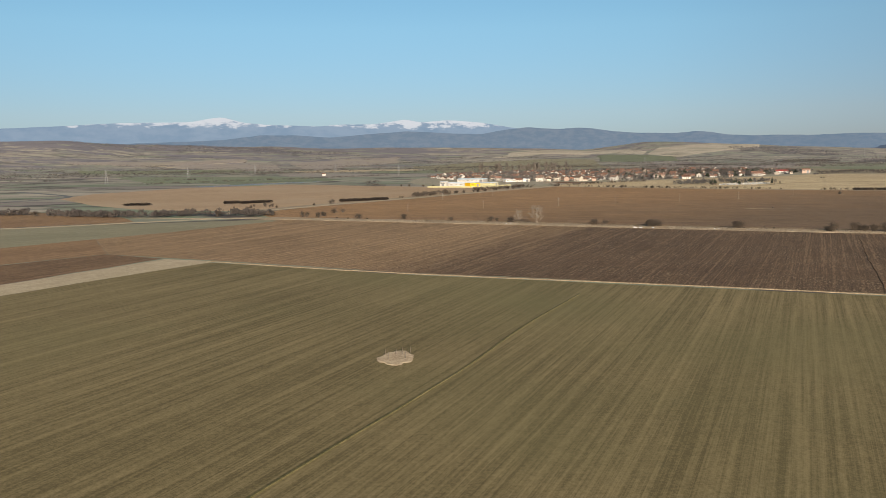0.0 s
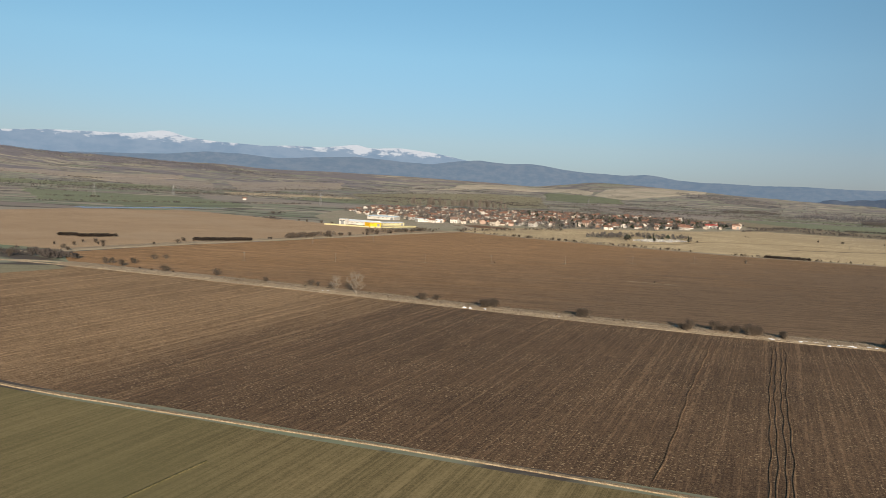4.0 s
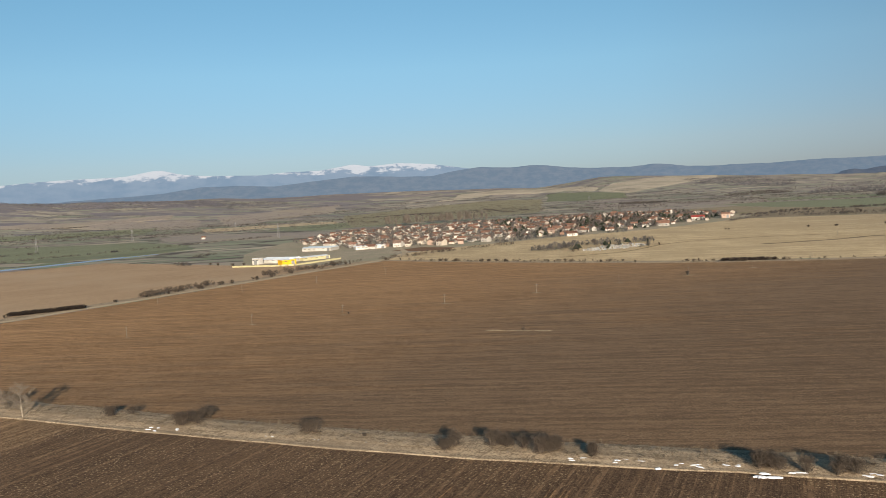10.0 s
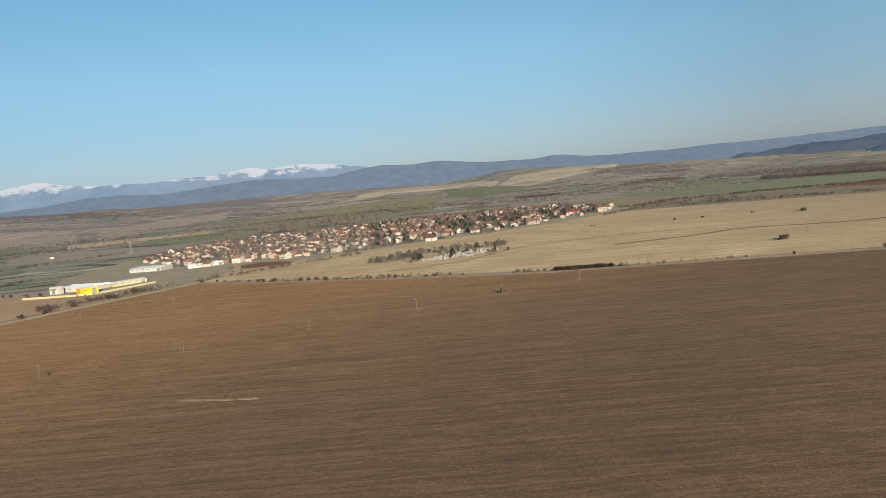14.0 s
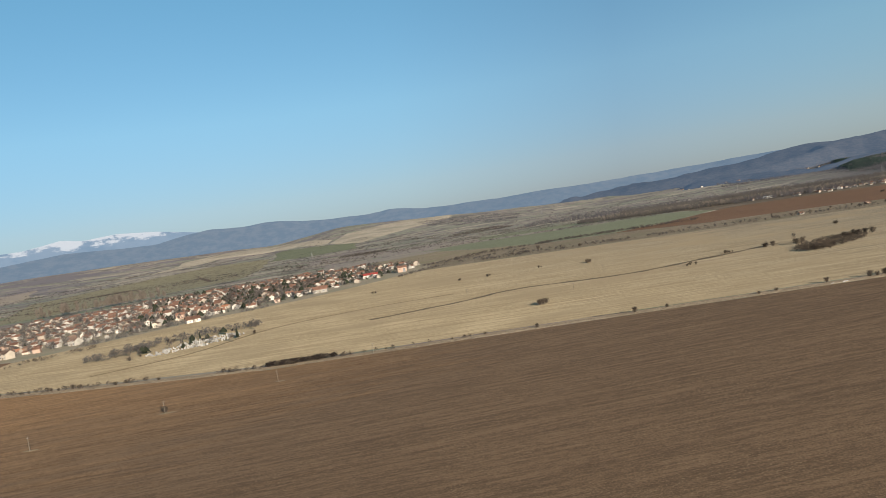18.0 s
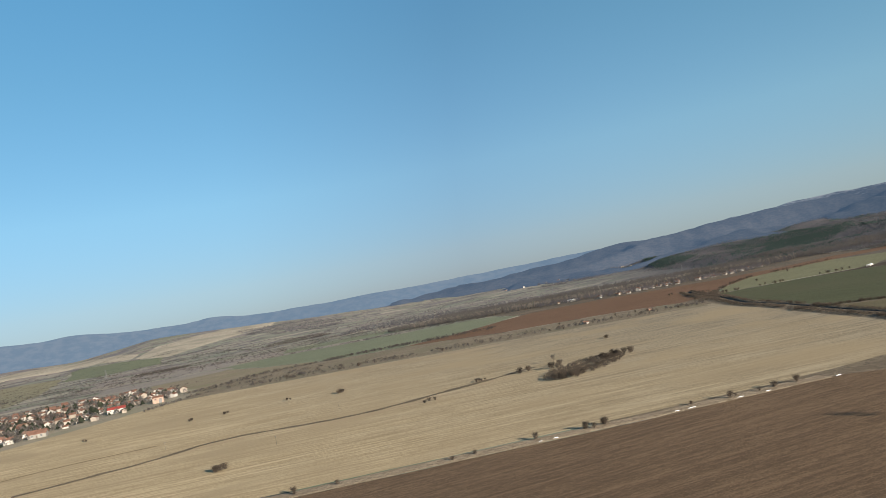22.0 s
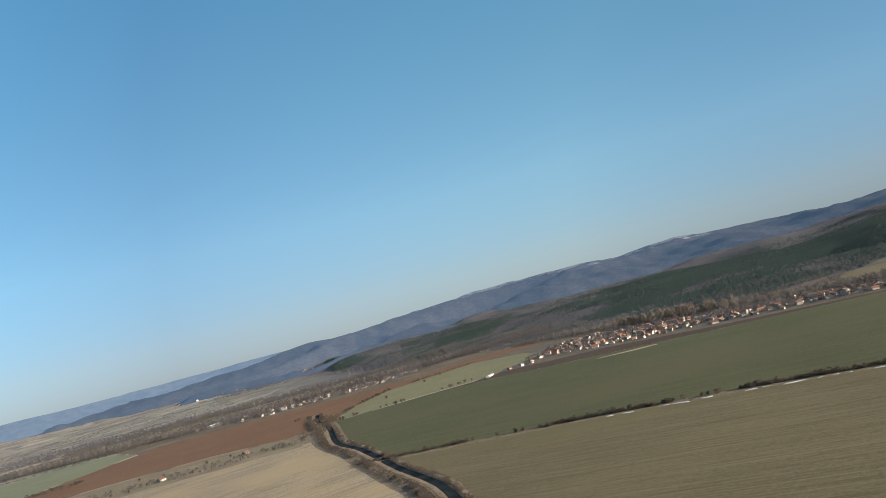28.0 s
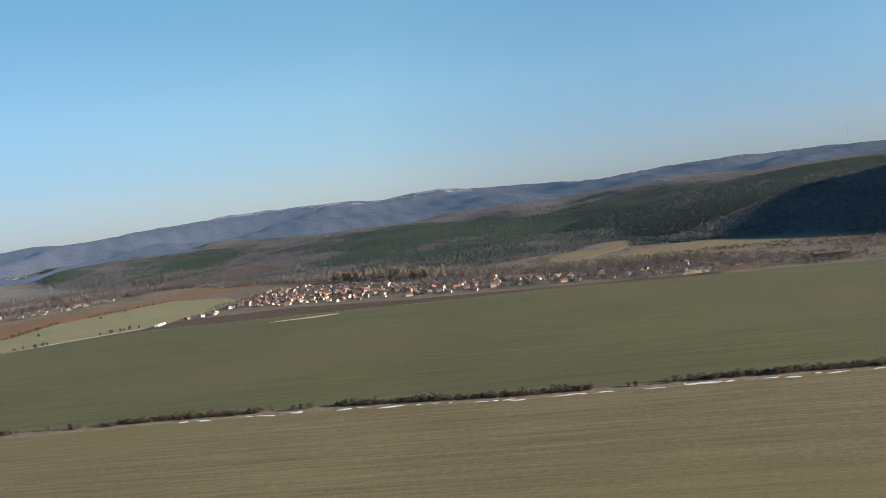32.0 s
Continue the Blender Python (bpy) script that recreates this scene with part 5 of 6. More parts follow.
def join_distant():
    """The houses too far off to count: walls and roofs in one mesh with two materials."""
    verts, faces, slots = [], [], []
    shapes = {}
    for k, top in enumerate(HOUSES):
        shapes[k] = [(np.array([v.co for v in c.data.vertices]), [tuple(p.vertices) for p in c.data.polygons], i) for c in top.children for i, n in enumerate(("wall", "roof")) if c.name.startswith(n)]
    for x, y, turn, k, s in distant:
        c, n, z = math.cos(radians(turn)), math.sin(radians(turn)), ground_z(x, y)
        for co, polys, slot in shapes[k]:
            base = len(verts)
            verts += [(x + s * (p[0] * c - p[1] * n), y + s * (p[0] * n + p[1] * c), z + s * p[2]) for p in co]
            faces += [tuple(base + i for i in p) for p in polys]
            slots += [slot] * len(polys)
    me = mesh_of("distant_houses", verts, faces, m_distant)
    me.materials.append(m_tile)
    me.polygons.foreach_set("material_index", slots)
    return tagged(new("distant_houses", me), "far rows of white and cream houses with tiled roofs", "houses", "", "stuff")


def build_hall(name, wide, deep, high, rise, wall, roof, label, bays=1):
    """An industrial hall: plain walls, one or more shallow gables, a row of high windows and a gate."""
    top = tagged(new(name), label, "hall")
    w, d = wide / 2, deep / 2
    bm = bmesh.new()
    box(bm, -w, w, -d, d, -0.3, high)
    part("wall", bm, wall, top)
    step = deep / bays
    for b in range(bays):
        y0 = -d + b * step
        rv = [(-w - 0.4, y0 - 0.2, high + 0.02), (w + 0.4, y0 - 0.2, high + 0.02), (w + 0.4, y0 + step / 2, high + rise), (-w - 0.4, y0 + step / 2, high + rise), (w + 0.4, y0 + step + 0.2, high + 0.02), (-w - 0.4, y0 + step + 0.2, high + 0.02)]
        mpart("roof", rv, [(0, 1, 2, 3), (3, 2, 4, 5), (1, 4, 2), (0, 3, 5), (0, 5, 4, 1)], roof, top)
    n = max(2, int(wide / 7))
    for k in range(n):
        x = -w + wide * (k + 0.5) / n
        bm = bmesh.new()
        box(bm, x - 1.6, x + 1.6, -d - 0.05, -d + 0.1, high * 0.62, high * 0.78)
        part("window", bm, m_glass, top)
    bm = bmesh.new()
    box(bm, w - 6, w - 2, -d - 0.06, -d + 0.1, -0.2, high * 0.7)
    part("gate", bm, m_steel, top)
    return top


build_hall("factory_hall", 46, 30, 4.0, 1.3, m_white, m_sheet, "white factory hall with a pale sheet roof", 2).matrix_basis = pose(22, 1168, 0.2, 0, 0, -28)
build_hall("factory_hall", 38, 18, 3.4, 1.0, m_paleyellow, m_sheet, "pale yellow factory hall with a sheet roof").matrix_basis = pose(60, 1180, 0.2, 0, 0, 42)
build_hall("yellow_store", 17, 12, 5.6, 0.4, m_yellow, m_sheet, "bright yellow clad store beside the factory").matrix_basis = pose(40, 1120, 0.2, 0, 0, 35)
build_hall("office_block", 9, 9, 7.0, 0.3, m_white, m_sheet, "small white factory office block").matrix_basis = pose(1, 1150, 0.2, 0, 0, -28)
build_hall("warehouse", 44, 26, 4.2, 1.5, m_white, m_bluesheet, "warehouse with a blue-grey sheet roof", 2).matrix_basis = pose(48, 1345, 0.2, 0, 0, -20)
build_hall("warehouse", 42, 12, 4.0, 1.2, m_white, m_sheet, "long white shed with a pale roof").matrix_basis = pose(118, 1320, 0.2, 0, 0, 20)
build_hall("farm_shed", 22, 5, 1.9, 0.6, m_white, m_sheet, "long low white farm shed by the meadow").matrix_basis = pose(1645, 1193, 0.2, 0, 0, 22)
build_hall("farm_shed", 30, 10, 4.5, 1.8, m_white, m_tile, "white farm building with a tiled roof").matrix_basis = pose(1858, 810, 0.2, 0, 0, 95)
build_hall("farm_shed", 26, 10, 5.0, 2.0, m_cream, m_tile, "cream village hall with an orange roof").matrix_basis = pose(1905, 1035, 0.2, 0, 0, 95)
build_hall("farm_shed", 34, 12, 4.0, 1.6, m_white, m_sheet, "white hall at the hamlet").matrix_basis = pose(1690, 1965, 0.2, 0, 0, 20)
build_hall("farm_shed", 34, 11, 3.4, 1.2, m_concrete, m_tile2, "long low dark shed among the scrub below the hill").matrix_basis = pose(1866, 461, 0.2, 0, 0, 100)
build_hall("red_roofed_hall", 22, 12, 5.0, 3.0, m_white, m_redroof, "white hall with a dark red roof").matrix_basis = pose(660, 1590, 0.2, 0, 0, -15)
build_hall("orange_house", 14, 10, 7.0, 2.5, m_pink, m_tile, "tall orange-walled house at the village end").matrix_basis = pose(715, 1610, 0.2, 0, 0, -15)

join_distant()

# the factory's yellow yard wall, panel by panel
wall_top = tagged(new("yard_wall"), "faded yellow panel wall round the factory yard", "wall")
for (x1, y1), (x2, y2) in (((-22, 1122), (36, 1100)), ((36, 1100), (52, 1098)), ((52, 1098), (96, 1158))):
    n = int(math.hypot(x2 - x1, y2 - y1) / 6)
    for k in range(n):
        bm = bmesh.new()
        box(bm, -2.9, 2.9, -0.12, 0.12, -0.2, 1.7)
        box(bm, 2.85, 3.1, -0.2, 0.2, -0.2, 1.9)
        p = part("panel", bm, m_paleyellow, wall_top)
        t = (k + 0.5) / n
        p.matrix_basis = pose(x1 + (x2 - x1) * t, y1 + (y2 - y1) * t, 0.2, 0, 0, math.degrees(math.atan2(y2 - y1, x2 - x1)))

# ---- poles and pylons ----


def build_pole(tall=6.0):
    """A concrete line pole with a cross-arm and three insulators."""
    top = tagged(new("line_pole"), "slim pale concrete line pole in the brown field", "utility pole", "line poles in the field")
    v, f = [], []
    tube(v, f, (0, 0, -0.3), (0, 0, tall), 0.13, 0.08, 8)
    mpart("shaft", v, f, m_concrete, top)
    bm = bmesh.new()
    box(bm, -0.7, 0.7, -0.04, 0.04, tall - 0.46, tall - 0.38)
    part("crossarm", bm, m_steel, top)
    for x in (-0.6, 0.0, 0.6):
        v, f = [], []
        z = tall - 0.38 if x else tall
        tube(v, f, (x, 0, z), (x, 0, z + 0.25), 0.05, 0.035, 6)
        mpart("insulator", v, f, m_steel, top)
    return top


pole = build_pole()
POLES = [(-28, 636), (32, 656), (96, 679), (147, 697), (209, 720), (271, 747), (333, 775), (389, 797), (446, 822), (-1, 807), (51, 851), (104, 895), (160, 935), (505, 852), (690, 960), (770, 1060), (640, 1075)]
for k, (x, y) in enumerate(POLES):
    m = pose(x, y, 0.1, 0, 0, 20 + rng.gauss(0, 4))
    if k == 0:
        pole.matrix_basis = m
    else:
        copy_thing(pole, m)
    if k < 9:
        r = rng.uniform(1.5, 2.4) * (0.45 if k < 4 else 1.0)
        pts = [(x + math.cos(w) * r * 1.7 * (1 + rng.uniform(-0.25, 0.25)) + r * 0.3, y + math.sin(w) * r * 0.9 - math.cos(w) * r * 0.5) for w in (i * 0.628 for i in range(10))]
        field("pole_island", pts, m_weeds, "unploughed pale patch round a line pole", ragged=0.8)
for gx0, gy0, gl in ((233, 610.5, 5.0), (244, 606.5, 6.5), (255, 602.5, 4.0)):
    field("grass_island", [(gx0 + math.cos(w) * gl * q, gy0 - 0.38 * math.cos(w) * gl * q + math.sin(w) * 1.3 * q) for w, q in ((k * 0.314, rng.uniform(0.7, 1.2)) for k in range(20))], m_weeds, "pale unploughed streak in the brown field", ragged=1.6)
plant(shrubs, 246, 607, 0.5, "small bush on the unploughed streak")
plant(shrubs, 389, 799, 1.3, "leafless bush at the foot of a line pole")
plant(shrubs, 150, 700, 0.5, "small weeds at the foot of a line pole")


def build_pylon(tall=27.0):
    """A lattice pylon: four tapering legs, bracing and three cross-arms."""
    top = tagged(new("lattice_pylon"), "tall grey steel lattice pylon on the plain", "pylon", "pylons on the plain")
    half = lambda z: 2.4 * (1 - z / tall) + 0.35
    for sx_, sy_ in ((-1, -1), (1, -1), (1, 1), (-1, 1)):
        v, f = [], []
        tube(v, f, (sx_ * half(0), sy_ * half(0), -0.5), (sx_ * half(tall), sy_ * half(tall), tall), 0.22, 0.14, 4)
        mpart("leg", v, f, m_steel, top)
    for k in range(7):
        z0, z1 = tall * k / 7, tall * (k + 1) / 7
        a, b = half(z0), half(z1)
        for p, q in (((-a, -a), (b, -b)), ((a, -a), (b, b)), ((a, a), (-b, b)), ((-a, a), (-b, -b))):
            v, f = [], []
            tube(v, f, (*p, z0), (*q, z1), 0.09, 0.09, 3)
            mpart("brace", v, f, m_steel, top)
    for z, l in ((tall * 0.68, 4.2), (tall * 0.8, 5.0), (tall * 0.92, 3.6)):
        v, f = [], []
        tube(v, f, (-l, 0, z), (0, 0, z + 0.8), 0.1, 0.2, 4)
        tube(v, f, (l, 0, z), (0, 0, z + 0.8), 0.1, 0.2, 4)
        mpart("crossarm", v, f, m_steel, top)
    return top


pylon = build_pylon()
for k, (x, y) in enumerate(((1277, 2912), (-100, 1830), (-313, 2372), (800, 3240), (1804, 3500), (-620, 1500), (-560, 1790), (-480, 2080), (2130, 2650), (2320, 2250), (1500, 2700))):
    m = pose(x, y, ground_z(x, y), 0, 0, 30)
    if k == 0:
        pylon.matrix_basis = m
    else:
        copy_thing(pylon, m)

mast = tagged(new("radio_mast"), "thin tall lattice radio mast on the ridge", "mast")
v, f = [], []
tube(v, f, (0, 0, -2), (0, 0, 40), 1.2, 0.9, 4)
tube(v, f, (0, 0, 40), (0, 0, 95), 0.8, 0.5, 4)
mpart("shaft", v, f, m_steel, mast)
v, f = [], []
tube(v, f, (0, 0, 95), (0, 0, 122), 0.5, 0.25, 4)
mpart("aerial", v, f, m_steel, mast)
mx, my = 925 + 4240 * math.sin(radians(90.6)), 444 + 4240 * math.cos(radians(90.6))
mast.matrix_basis = pose(mx, my, 160)

# ---- woods: uncountable, joined ----


def scatter_wood(name, seed, count, keep, make, mat, label, lo, hi):
    """Plants count trees by rejection and joins them: make gives verts and faces of one of a few patterns."""
    rnd = np.random.RandomState(seed)
    patterns = [make(random.Random(seed * 10 + k)) for k in range(5)]
    pts = []
    while len(pts) < count:
        x, y = rnd.uniform(lo[0], hi[0], 4000), rnd.uniform(lo[1], hi[1], 4000)
        ok = keep(x, y, rnd)
        pts += list(zip(x[ok], y[ok]))
    pts = np.array(pts[:count])
    z = heights(pts[:, 0], pts[:, 1])
    V, F, base = [], [], 0
    for k, (pv, pf) in enumerate(patterns):
        pv, pf = np.array([tuple(p) for p in pv]), np.array(pf)
        sel = np.arange(k, count, len(patterns))
        s = rnd.uniform(0.65, 1.35, len(sel))
        w = rnd.uniform(0, 6.28, len(sel))
        c, sn = np.cos(w)[:, None], np.sin(w)[:, None]
        xs = (pv[:, 0] * c - pv[:, 1] * sn) * s[:, None] + pts[sel, 0][:, None]
        ys = (pv[:, 0] * sn + pv[:, 1] * c) * s[:, None] + pts[sel, 1][:, None]
        zs = pv[:, 2] * s[:, None] + z[sel][:, None]
        V.append(np.stack([xs, ys, zs], -1).reshape(-1, 3))
        F.append((pf[None] + (np.arange(len(sel)) * len(pv))[:, None, None] + base).reshape(-1, 3))
        base += len(sel) * len(pv)
    V, F = np.concatenate(V), np.concatenate(F)
    me = bpy.data.meshes.new(name)
    me.vertices.add(len(V))
    me.vertices.foreach_set("co", V.ravel())
    me.loops.add(F.size)
    me.loops.foreach_set("vertex_index", F.ravel())
    me.polygons.add(len(F))
    me.polygons.foreach_set("loop_start", np.arange(0, F.size, 3))
    me.polygons.foreach_set("loop_total", np.full(len(F), 3))
    me.polygons.foreach_set("use_smooth", [make is small_pine] * len(F))
    me.materials.append(mat)
    me.update(calc_edges=True)
    return tagged(new(name, me), label, "woodland", "", "stuff")


def small_pine(rnd, tall=3.9):
    """A far pine: a broad ragged crown of five leaning facets with an off-centre tip."""
    v = []
    for i in range(5):
        w, r = 1.257 * i + rnd.uniform(-0.3, 0.3), tall * 0.52 * rnd.uniform(0.75, 1.3)
        v.append((math.cos(w) * r, math.sin(w) * r, tall * rnd.uniform(0.05, 0.45)))
    v.append((rnd.uniform(-0.6, 0.6), rnd.uniform(-0.6, 0.6), tall))
    return v, [(i, (i + 1) % 5, 5) for i in range(5)]


def small_bare(rnd, tall=9.0, spread=0.3, n=34, broad=1.0):
    v, f = [], []
    for i in range(n):
        w, h = rnd.uniform(0, 6.28), rnd.random() ** 0.7
        r = tall * spread * math.sin(math.pi * (0.15 + 0.8 * h)) * rnd.random() ** 0.5
        c = Vector((math.cos(w) * r, math.sin(w) * r, tall * (0.1 + 0.75 * h)))
        d = Vector((math.cos(w) * 0.5 + rnd.gauss(0, 0.3), math.sin(w) * 0.5 + rnd.gauss(0, 0.3), 1)).normalized() * tall * rnd.uniform(0.15, 0.3)
        side = d.orthogonal().normalized()
        side.rotate(Matrix.Rotation(rnd.uniform(0, 6.28), 3, d.normalized()))
        side *= tall * rnd.uniform(0.02, 0.045) * broad
        k = len(v)
        v += [c - side, c + side, c + d]
        f.append((k, k + 1, k + 2))
    return v, f


def low_scrub(rnd):
    return small_bare(rnd, 3.2, 0.65, 60, 1.8)


def small_scrub(rnd):
    return small_bare(rnd, 2.3, 0.6, 60, 1.6)


def mat_thicket(rnd):
    return small_bare(rnd, 2.3, 0.8, 50, 2.0)


def far_bush(rnd):
    return small_bare(rnd, 3.4, 0.75, 15, 5.0)


def polar(x, y):
    return np.hypot(x - EAST[0], y - EAST[1]), np.degrees(np.arctan2(x - EAST[0], y - EAST[1]))


def meadow_free(x, y):
    """Off the sandy meadows on the slope."""
    clear = np.ones(len(x), bool)
    for cx, cy, hu, hv, turn in ((2195, 808, 165, 52, 0), (2125, 625, 125, 125, 0), (2000, 2450, 260, 60, 30)):
        a = radians(turn)
        u, v = (x - cx) * math.cos(a) + (y - cy) * math.sin(a), -(x - cx) * math.sin(a) + (y - cy) * math.cos(a)
        clear &= (u / hu) ** 2 + (v / hv) ** 2 > 1
    return clear


def on_spur(x, y):
    return (np.hypot(x - 3208, y - 164) < 1060) & (y < 640 - 0.865 * (x - 2405) + 35 * fbm(x / 120, y / 120, 24))


def pine_share(x, y):
    """How much of the forest is pine, from 0 to 1, and the depth into the forest."""
    r, th = polar(x, y)
    depth = r - table(EAST_FOOT, th)
    grove = fbm(x / 420, y / 420, 21) + 0.7 * fbm(x / 120, y / 120, 22) + 0.5 * fbm(x / 40, y / 40, 23)
    deep = np.clip((th - 60) / 8, 0, 1)
    grove = grove * (1 - 0.5 * deep)
    belt = (0.72 + 0.5 * deep) * np.exp(-((depth - 480 - 220 * deep) / (560 + 420 * deep)) ** 2) * np.clip((th - 46) / 12, 0, 1)
    shady = on_spur(x, y)
    return np.clip(0.20 + belt + 0.95 * grove - depth / 3000, 0.03, 1.0) * np.where(shady, 0.02, 1.0), depth, th


def pine_here(x, y, rnd):
    share, depth, th = pine_share(x, y)
    ok = (depth > -20) & (depth < 1750) & (th > 38) & (th < 100) & meadow_free(x, y)
    return ok & (rnd.rand(len(x)) < share * np.clip(1.15 - depth / 2000, 0.2, 1))


def bare_here(x, y, rnd):
    share, depth, th = pine_share(x, y)
    ok = meadow_free(x, y) & (depth > -60) & (depth < 2600) & (th > 30) & (th < 104)
    return ok & (rnd.rand(len(x)) < (1.02 - share) * np.clip(1.1 - depth / 2600, 0.2, 1))


GROVE = [(421, 1560), (475, 1546), (560, 1545), (613, 1734), (533, 1812), (468, 1767)]
VALLEY = [(1800, 760), (1800, 480), (1830, 200), (1900, -150), (2300, -200), (2480, 100), (2480, 700), (2400, 950), (2150, 1500), (2060, 1250), (1960, 1050), (1930, 900)]


def valley_here(x, y, rnd):
    clump = fbm(x / 45, y / 45, 71) + 0.5 * fbm(x / 17, y / 17, 72)
    return np.array([inside(p, VALLEY) for p in zip(x, y)]) & meadow_free(x, y) & (clump > 0.15)


scatter_wood("pine_forest", 2, 135000, pine_here, small_pine, m_pine, "dark green pine forest on the hillside", (1900, -300), (4300, 3200))
scatter_wood("bare_forest", 3, 26000, bare_here, lambda rnd: small_bare(rnd, 5.4, 0.46, 13, 3.2), m_brownwood, "leafless grey-brown forest on the hillside", (1800, -500), (4600, 3600))


def spur_here(x, y, rnd):
    return on_spur(x, y) & (x < 3000) & (y > -150)


scatter_wood("spur_forest", 19, 9000, spur_here, lambda rnd: small_bare(rnd, 4.2, 0.6, 12, 3.8), m_greywood, "leafless forest on the shaded spur", (2100, -150), (3000, 760))


def strip_of(line, width, thick=1.0):
    a = np.array(line, float)

    def keep(x, y, rnd):
        best = np.full(len(x), 1e9)
        for p, q in zip(a, a[1:]):
            d = q - p
            t = np.clip(((x - p[0]) * d[0] + (y - p[1]) * d[1]) / (d @ d), 0, 1)
            best = np.minimum(best, np.hypot(x - p[0] - t * d[0], y - p[1] - t * d[1]))
        return (best < width) & (rnd.rand(len(x)) < thick) & (fbm(x / 22, y / 22, 31) > -0.75)
    return keep


def strip_wood(name, seed, count, line, width, make, mat, label):
    xs, ys = [p[0] for p in line], [p[1] for p in line]
    return scatter_wood(name, seed, count, strip_of(line, width), make, mat, label, (min(xs) - width, min(ys) - width), (max(xs) + width, max(ys) + width))


def tall_poplar(rnd):
    return small_bare(rnd, 19.0, 0.11, 80, 0.9)


strip_wood("riverside_wood", 115, 2000, [(1700, 2500), (1900, 2350), (2150, 2150), (2400, 2000)], 90, lambda rnd: small_bare(rnd, 9.0, 0.3, 20, 1.6), m_twig, "leafless trees on the valley floor")
strip_wood("riverside_wood", 4, 4200, [(1480, 2300), (1650, 2120), (1800, 1980), (2000, 1900), (2200, 1820), (2400, 1700)], 105, lambda rnd: small_bare(rnd, 9.0, 0.3, 20, 1.6), m_twig, "leafless riverside trees behind the hamlet")
strip_wood("valley_wood", 118, 3600, [(1650, 2900), (1900, 2600), (2150, 2330), (2380, 2000), (2330, 1650)], 170, lambda rnd: small_bare(rnd, 7.0, 0.4, 20, 2.2), m_brownwood, "leafless grey-brown trees across the valley floor")
strip_wood("hamlet_trees", 5, 420, [(1640, 1960), (1750, 1800), (1900, 1700), (2100, 1760)], 55, small_bare, m_brownwood, "leafless garden trees of the hamlet")
strip_wood("meadow_hedge", 108, 90, [(1566, 1396), (1640, 1440), (1728, 1484), (1825, 1480), (1936, 1470)], 6, low_scrub, m_shrub, "leafless bushes between the red soil and the meadow")
strip_wood("meadow_hedge", 109, 50, [(1440, 1300), (1500, 1350), (1566, 1396)], 5, low_scrub, m_shrub, "leafless bushes beside the red soil")
strip_wood("village_edge_wood", 6, 1700, [(2180, 1500), (2130, 1300), (2080, 1100), (2010, 950), (1960, 830), (1950, 640)], 50, lambda rnd: small_bare(rnd, 6.5, 0.38, 34, 1.1), m_twig, "leafless trees behind the village under the forest")
strip_wood("pale_wood", 113, 220, [(2150, 1420), (2090, 1250), (2040, 1100), (1985, 960), (1950, 830), (1940, 660)], 45, lambda rnd: small_bare(rnd, 9.5, 0.22, 60, 0.7), m_poplar, "pale leafless trees behind the village")
strip_wood("pale_wood", 114, 700, [(1480, 2260), (1650, 2080), (1800, 1950), (2000, 1880), (2200, 1800)], 60, lambda rnd: small_bare(rnd, 10.5, 0.2, 40), m_poplar, "pale leafless riverside trees")
strip_wood("village_garden_trees", 16, 1500, [(1830, 1180), (1930, 1180), (1920, 1050), (1850, 900), (1840, 740), (1850, 560)], 70, lambda rnd: small_bare(rnd, 5.0, 0.45, 40, 1.3), m_brownwood, "leafless garden trees between the houses")
strip_wood("poplar_row", 7, 80, [(2052, 1215), (2040, 1152), (2009, 1070), (1980, 985)], 13, lambda rnd: small_bare(rnd, 15.0, 0.14, 80, 0.9), m_pale_twig, "row of tall pale leafless poplars")
strip_wood("poplar_row", 8, 60, [(110, 2170), (230, 2200), (330, 2190)], 14, tall_poplar, m_poplar, "row of tall leafless poplars behind the village")
strip_wood("corner_thicket", 11, 160, [(1370, 1240), (1440, 1310), (1500, 1390)], 20, low_scrub, m_shrub, "leafless thicket where the stream leaves the fields")
scatter_wood("island_thicket", 12, 420, lambda x, y, rnd: (((x - 930) * 0.88 + (y - 950) * 0.47) / 56) ** 2 + (((y - 950) * 0.88 - (x - 930) * 0.47) / 24) ** 2 < 1, mat_thicket, m_shrub, "low dark thicket in the stubble field", (860, 890), (1000, 1010))
strip_wood("rough_margin_scrub", 13, 330, [(830, 1560), (990, 1470), (1200, 1330), (1310, 1230)], 34, low_scrub, m_scrub, "scattered low scrub on the rough margin")
scatter_wood("village_trees", 14, 1900, lambda x, y, rnd: np.array([inside(p, VILLAGE) for p in zip(x, y)]), lambda rnd: small_bare(rnd, 7.0, 0.42, 46, 1.7), m_twig, "leafless garden trees between the village houses", (-40, 1300), (780, 2080))
scatter_wood("village_conifers", 15, 330, lambda x, y, rnd: np.array([inside(p, VILLAGE) for p in zip(x, y)]) & (x > 330), lambda rnd: small_pine(rnd, 7.0), m_evergreen, "dark evergreens between the village houses", (-40, 1300), (780, 2080))
scatter_wood("village_grove", 17, 150, lambda x, y, rnd: np.array([inside(p, GROVE) for p in zip(x, y)]), lambda rnd: small_bare(rnd, 8.0, 0.4, 50, 1.4), m_scrub, "dark leafless grove among the village houses", (421, 1540), (613, 1812))
scatter_wood("village_grove", 18, 60, lambda x, y, rnd: np.array([inside(p, GROVE) for p in zip(x, y)]), lambda rnd: small_pine(rnd, 8.0), m_evergreen, "dark evergreens in the village grove", (421, 1540), (613, 1812))
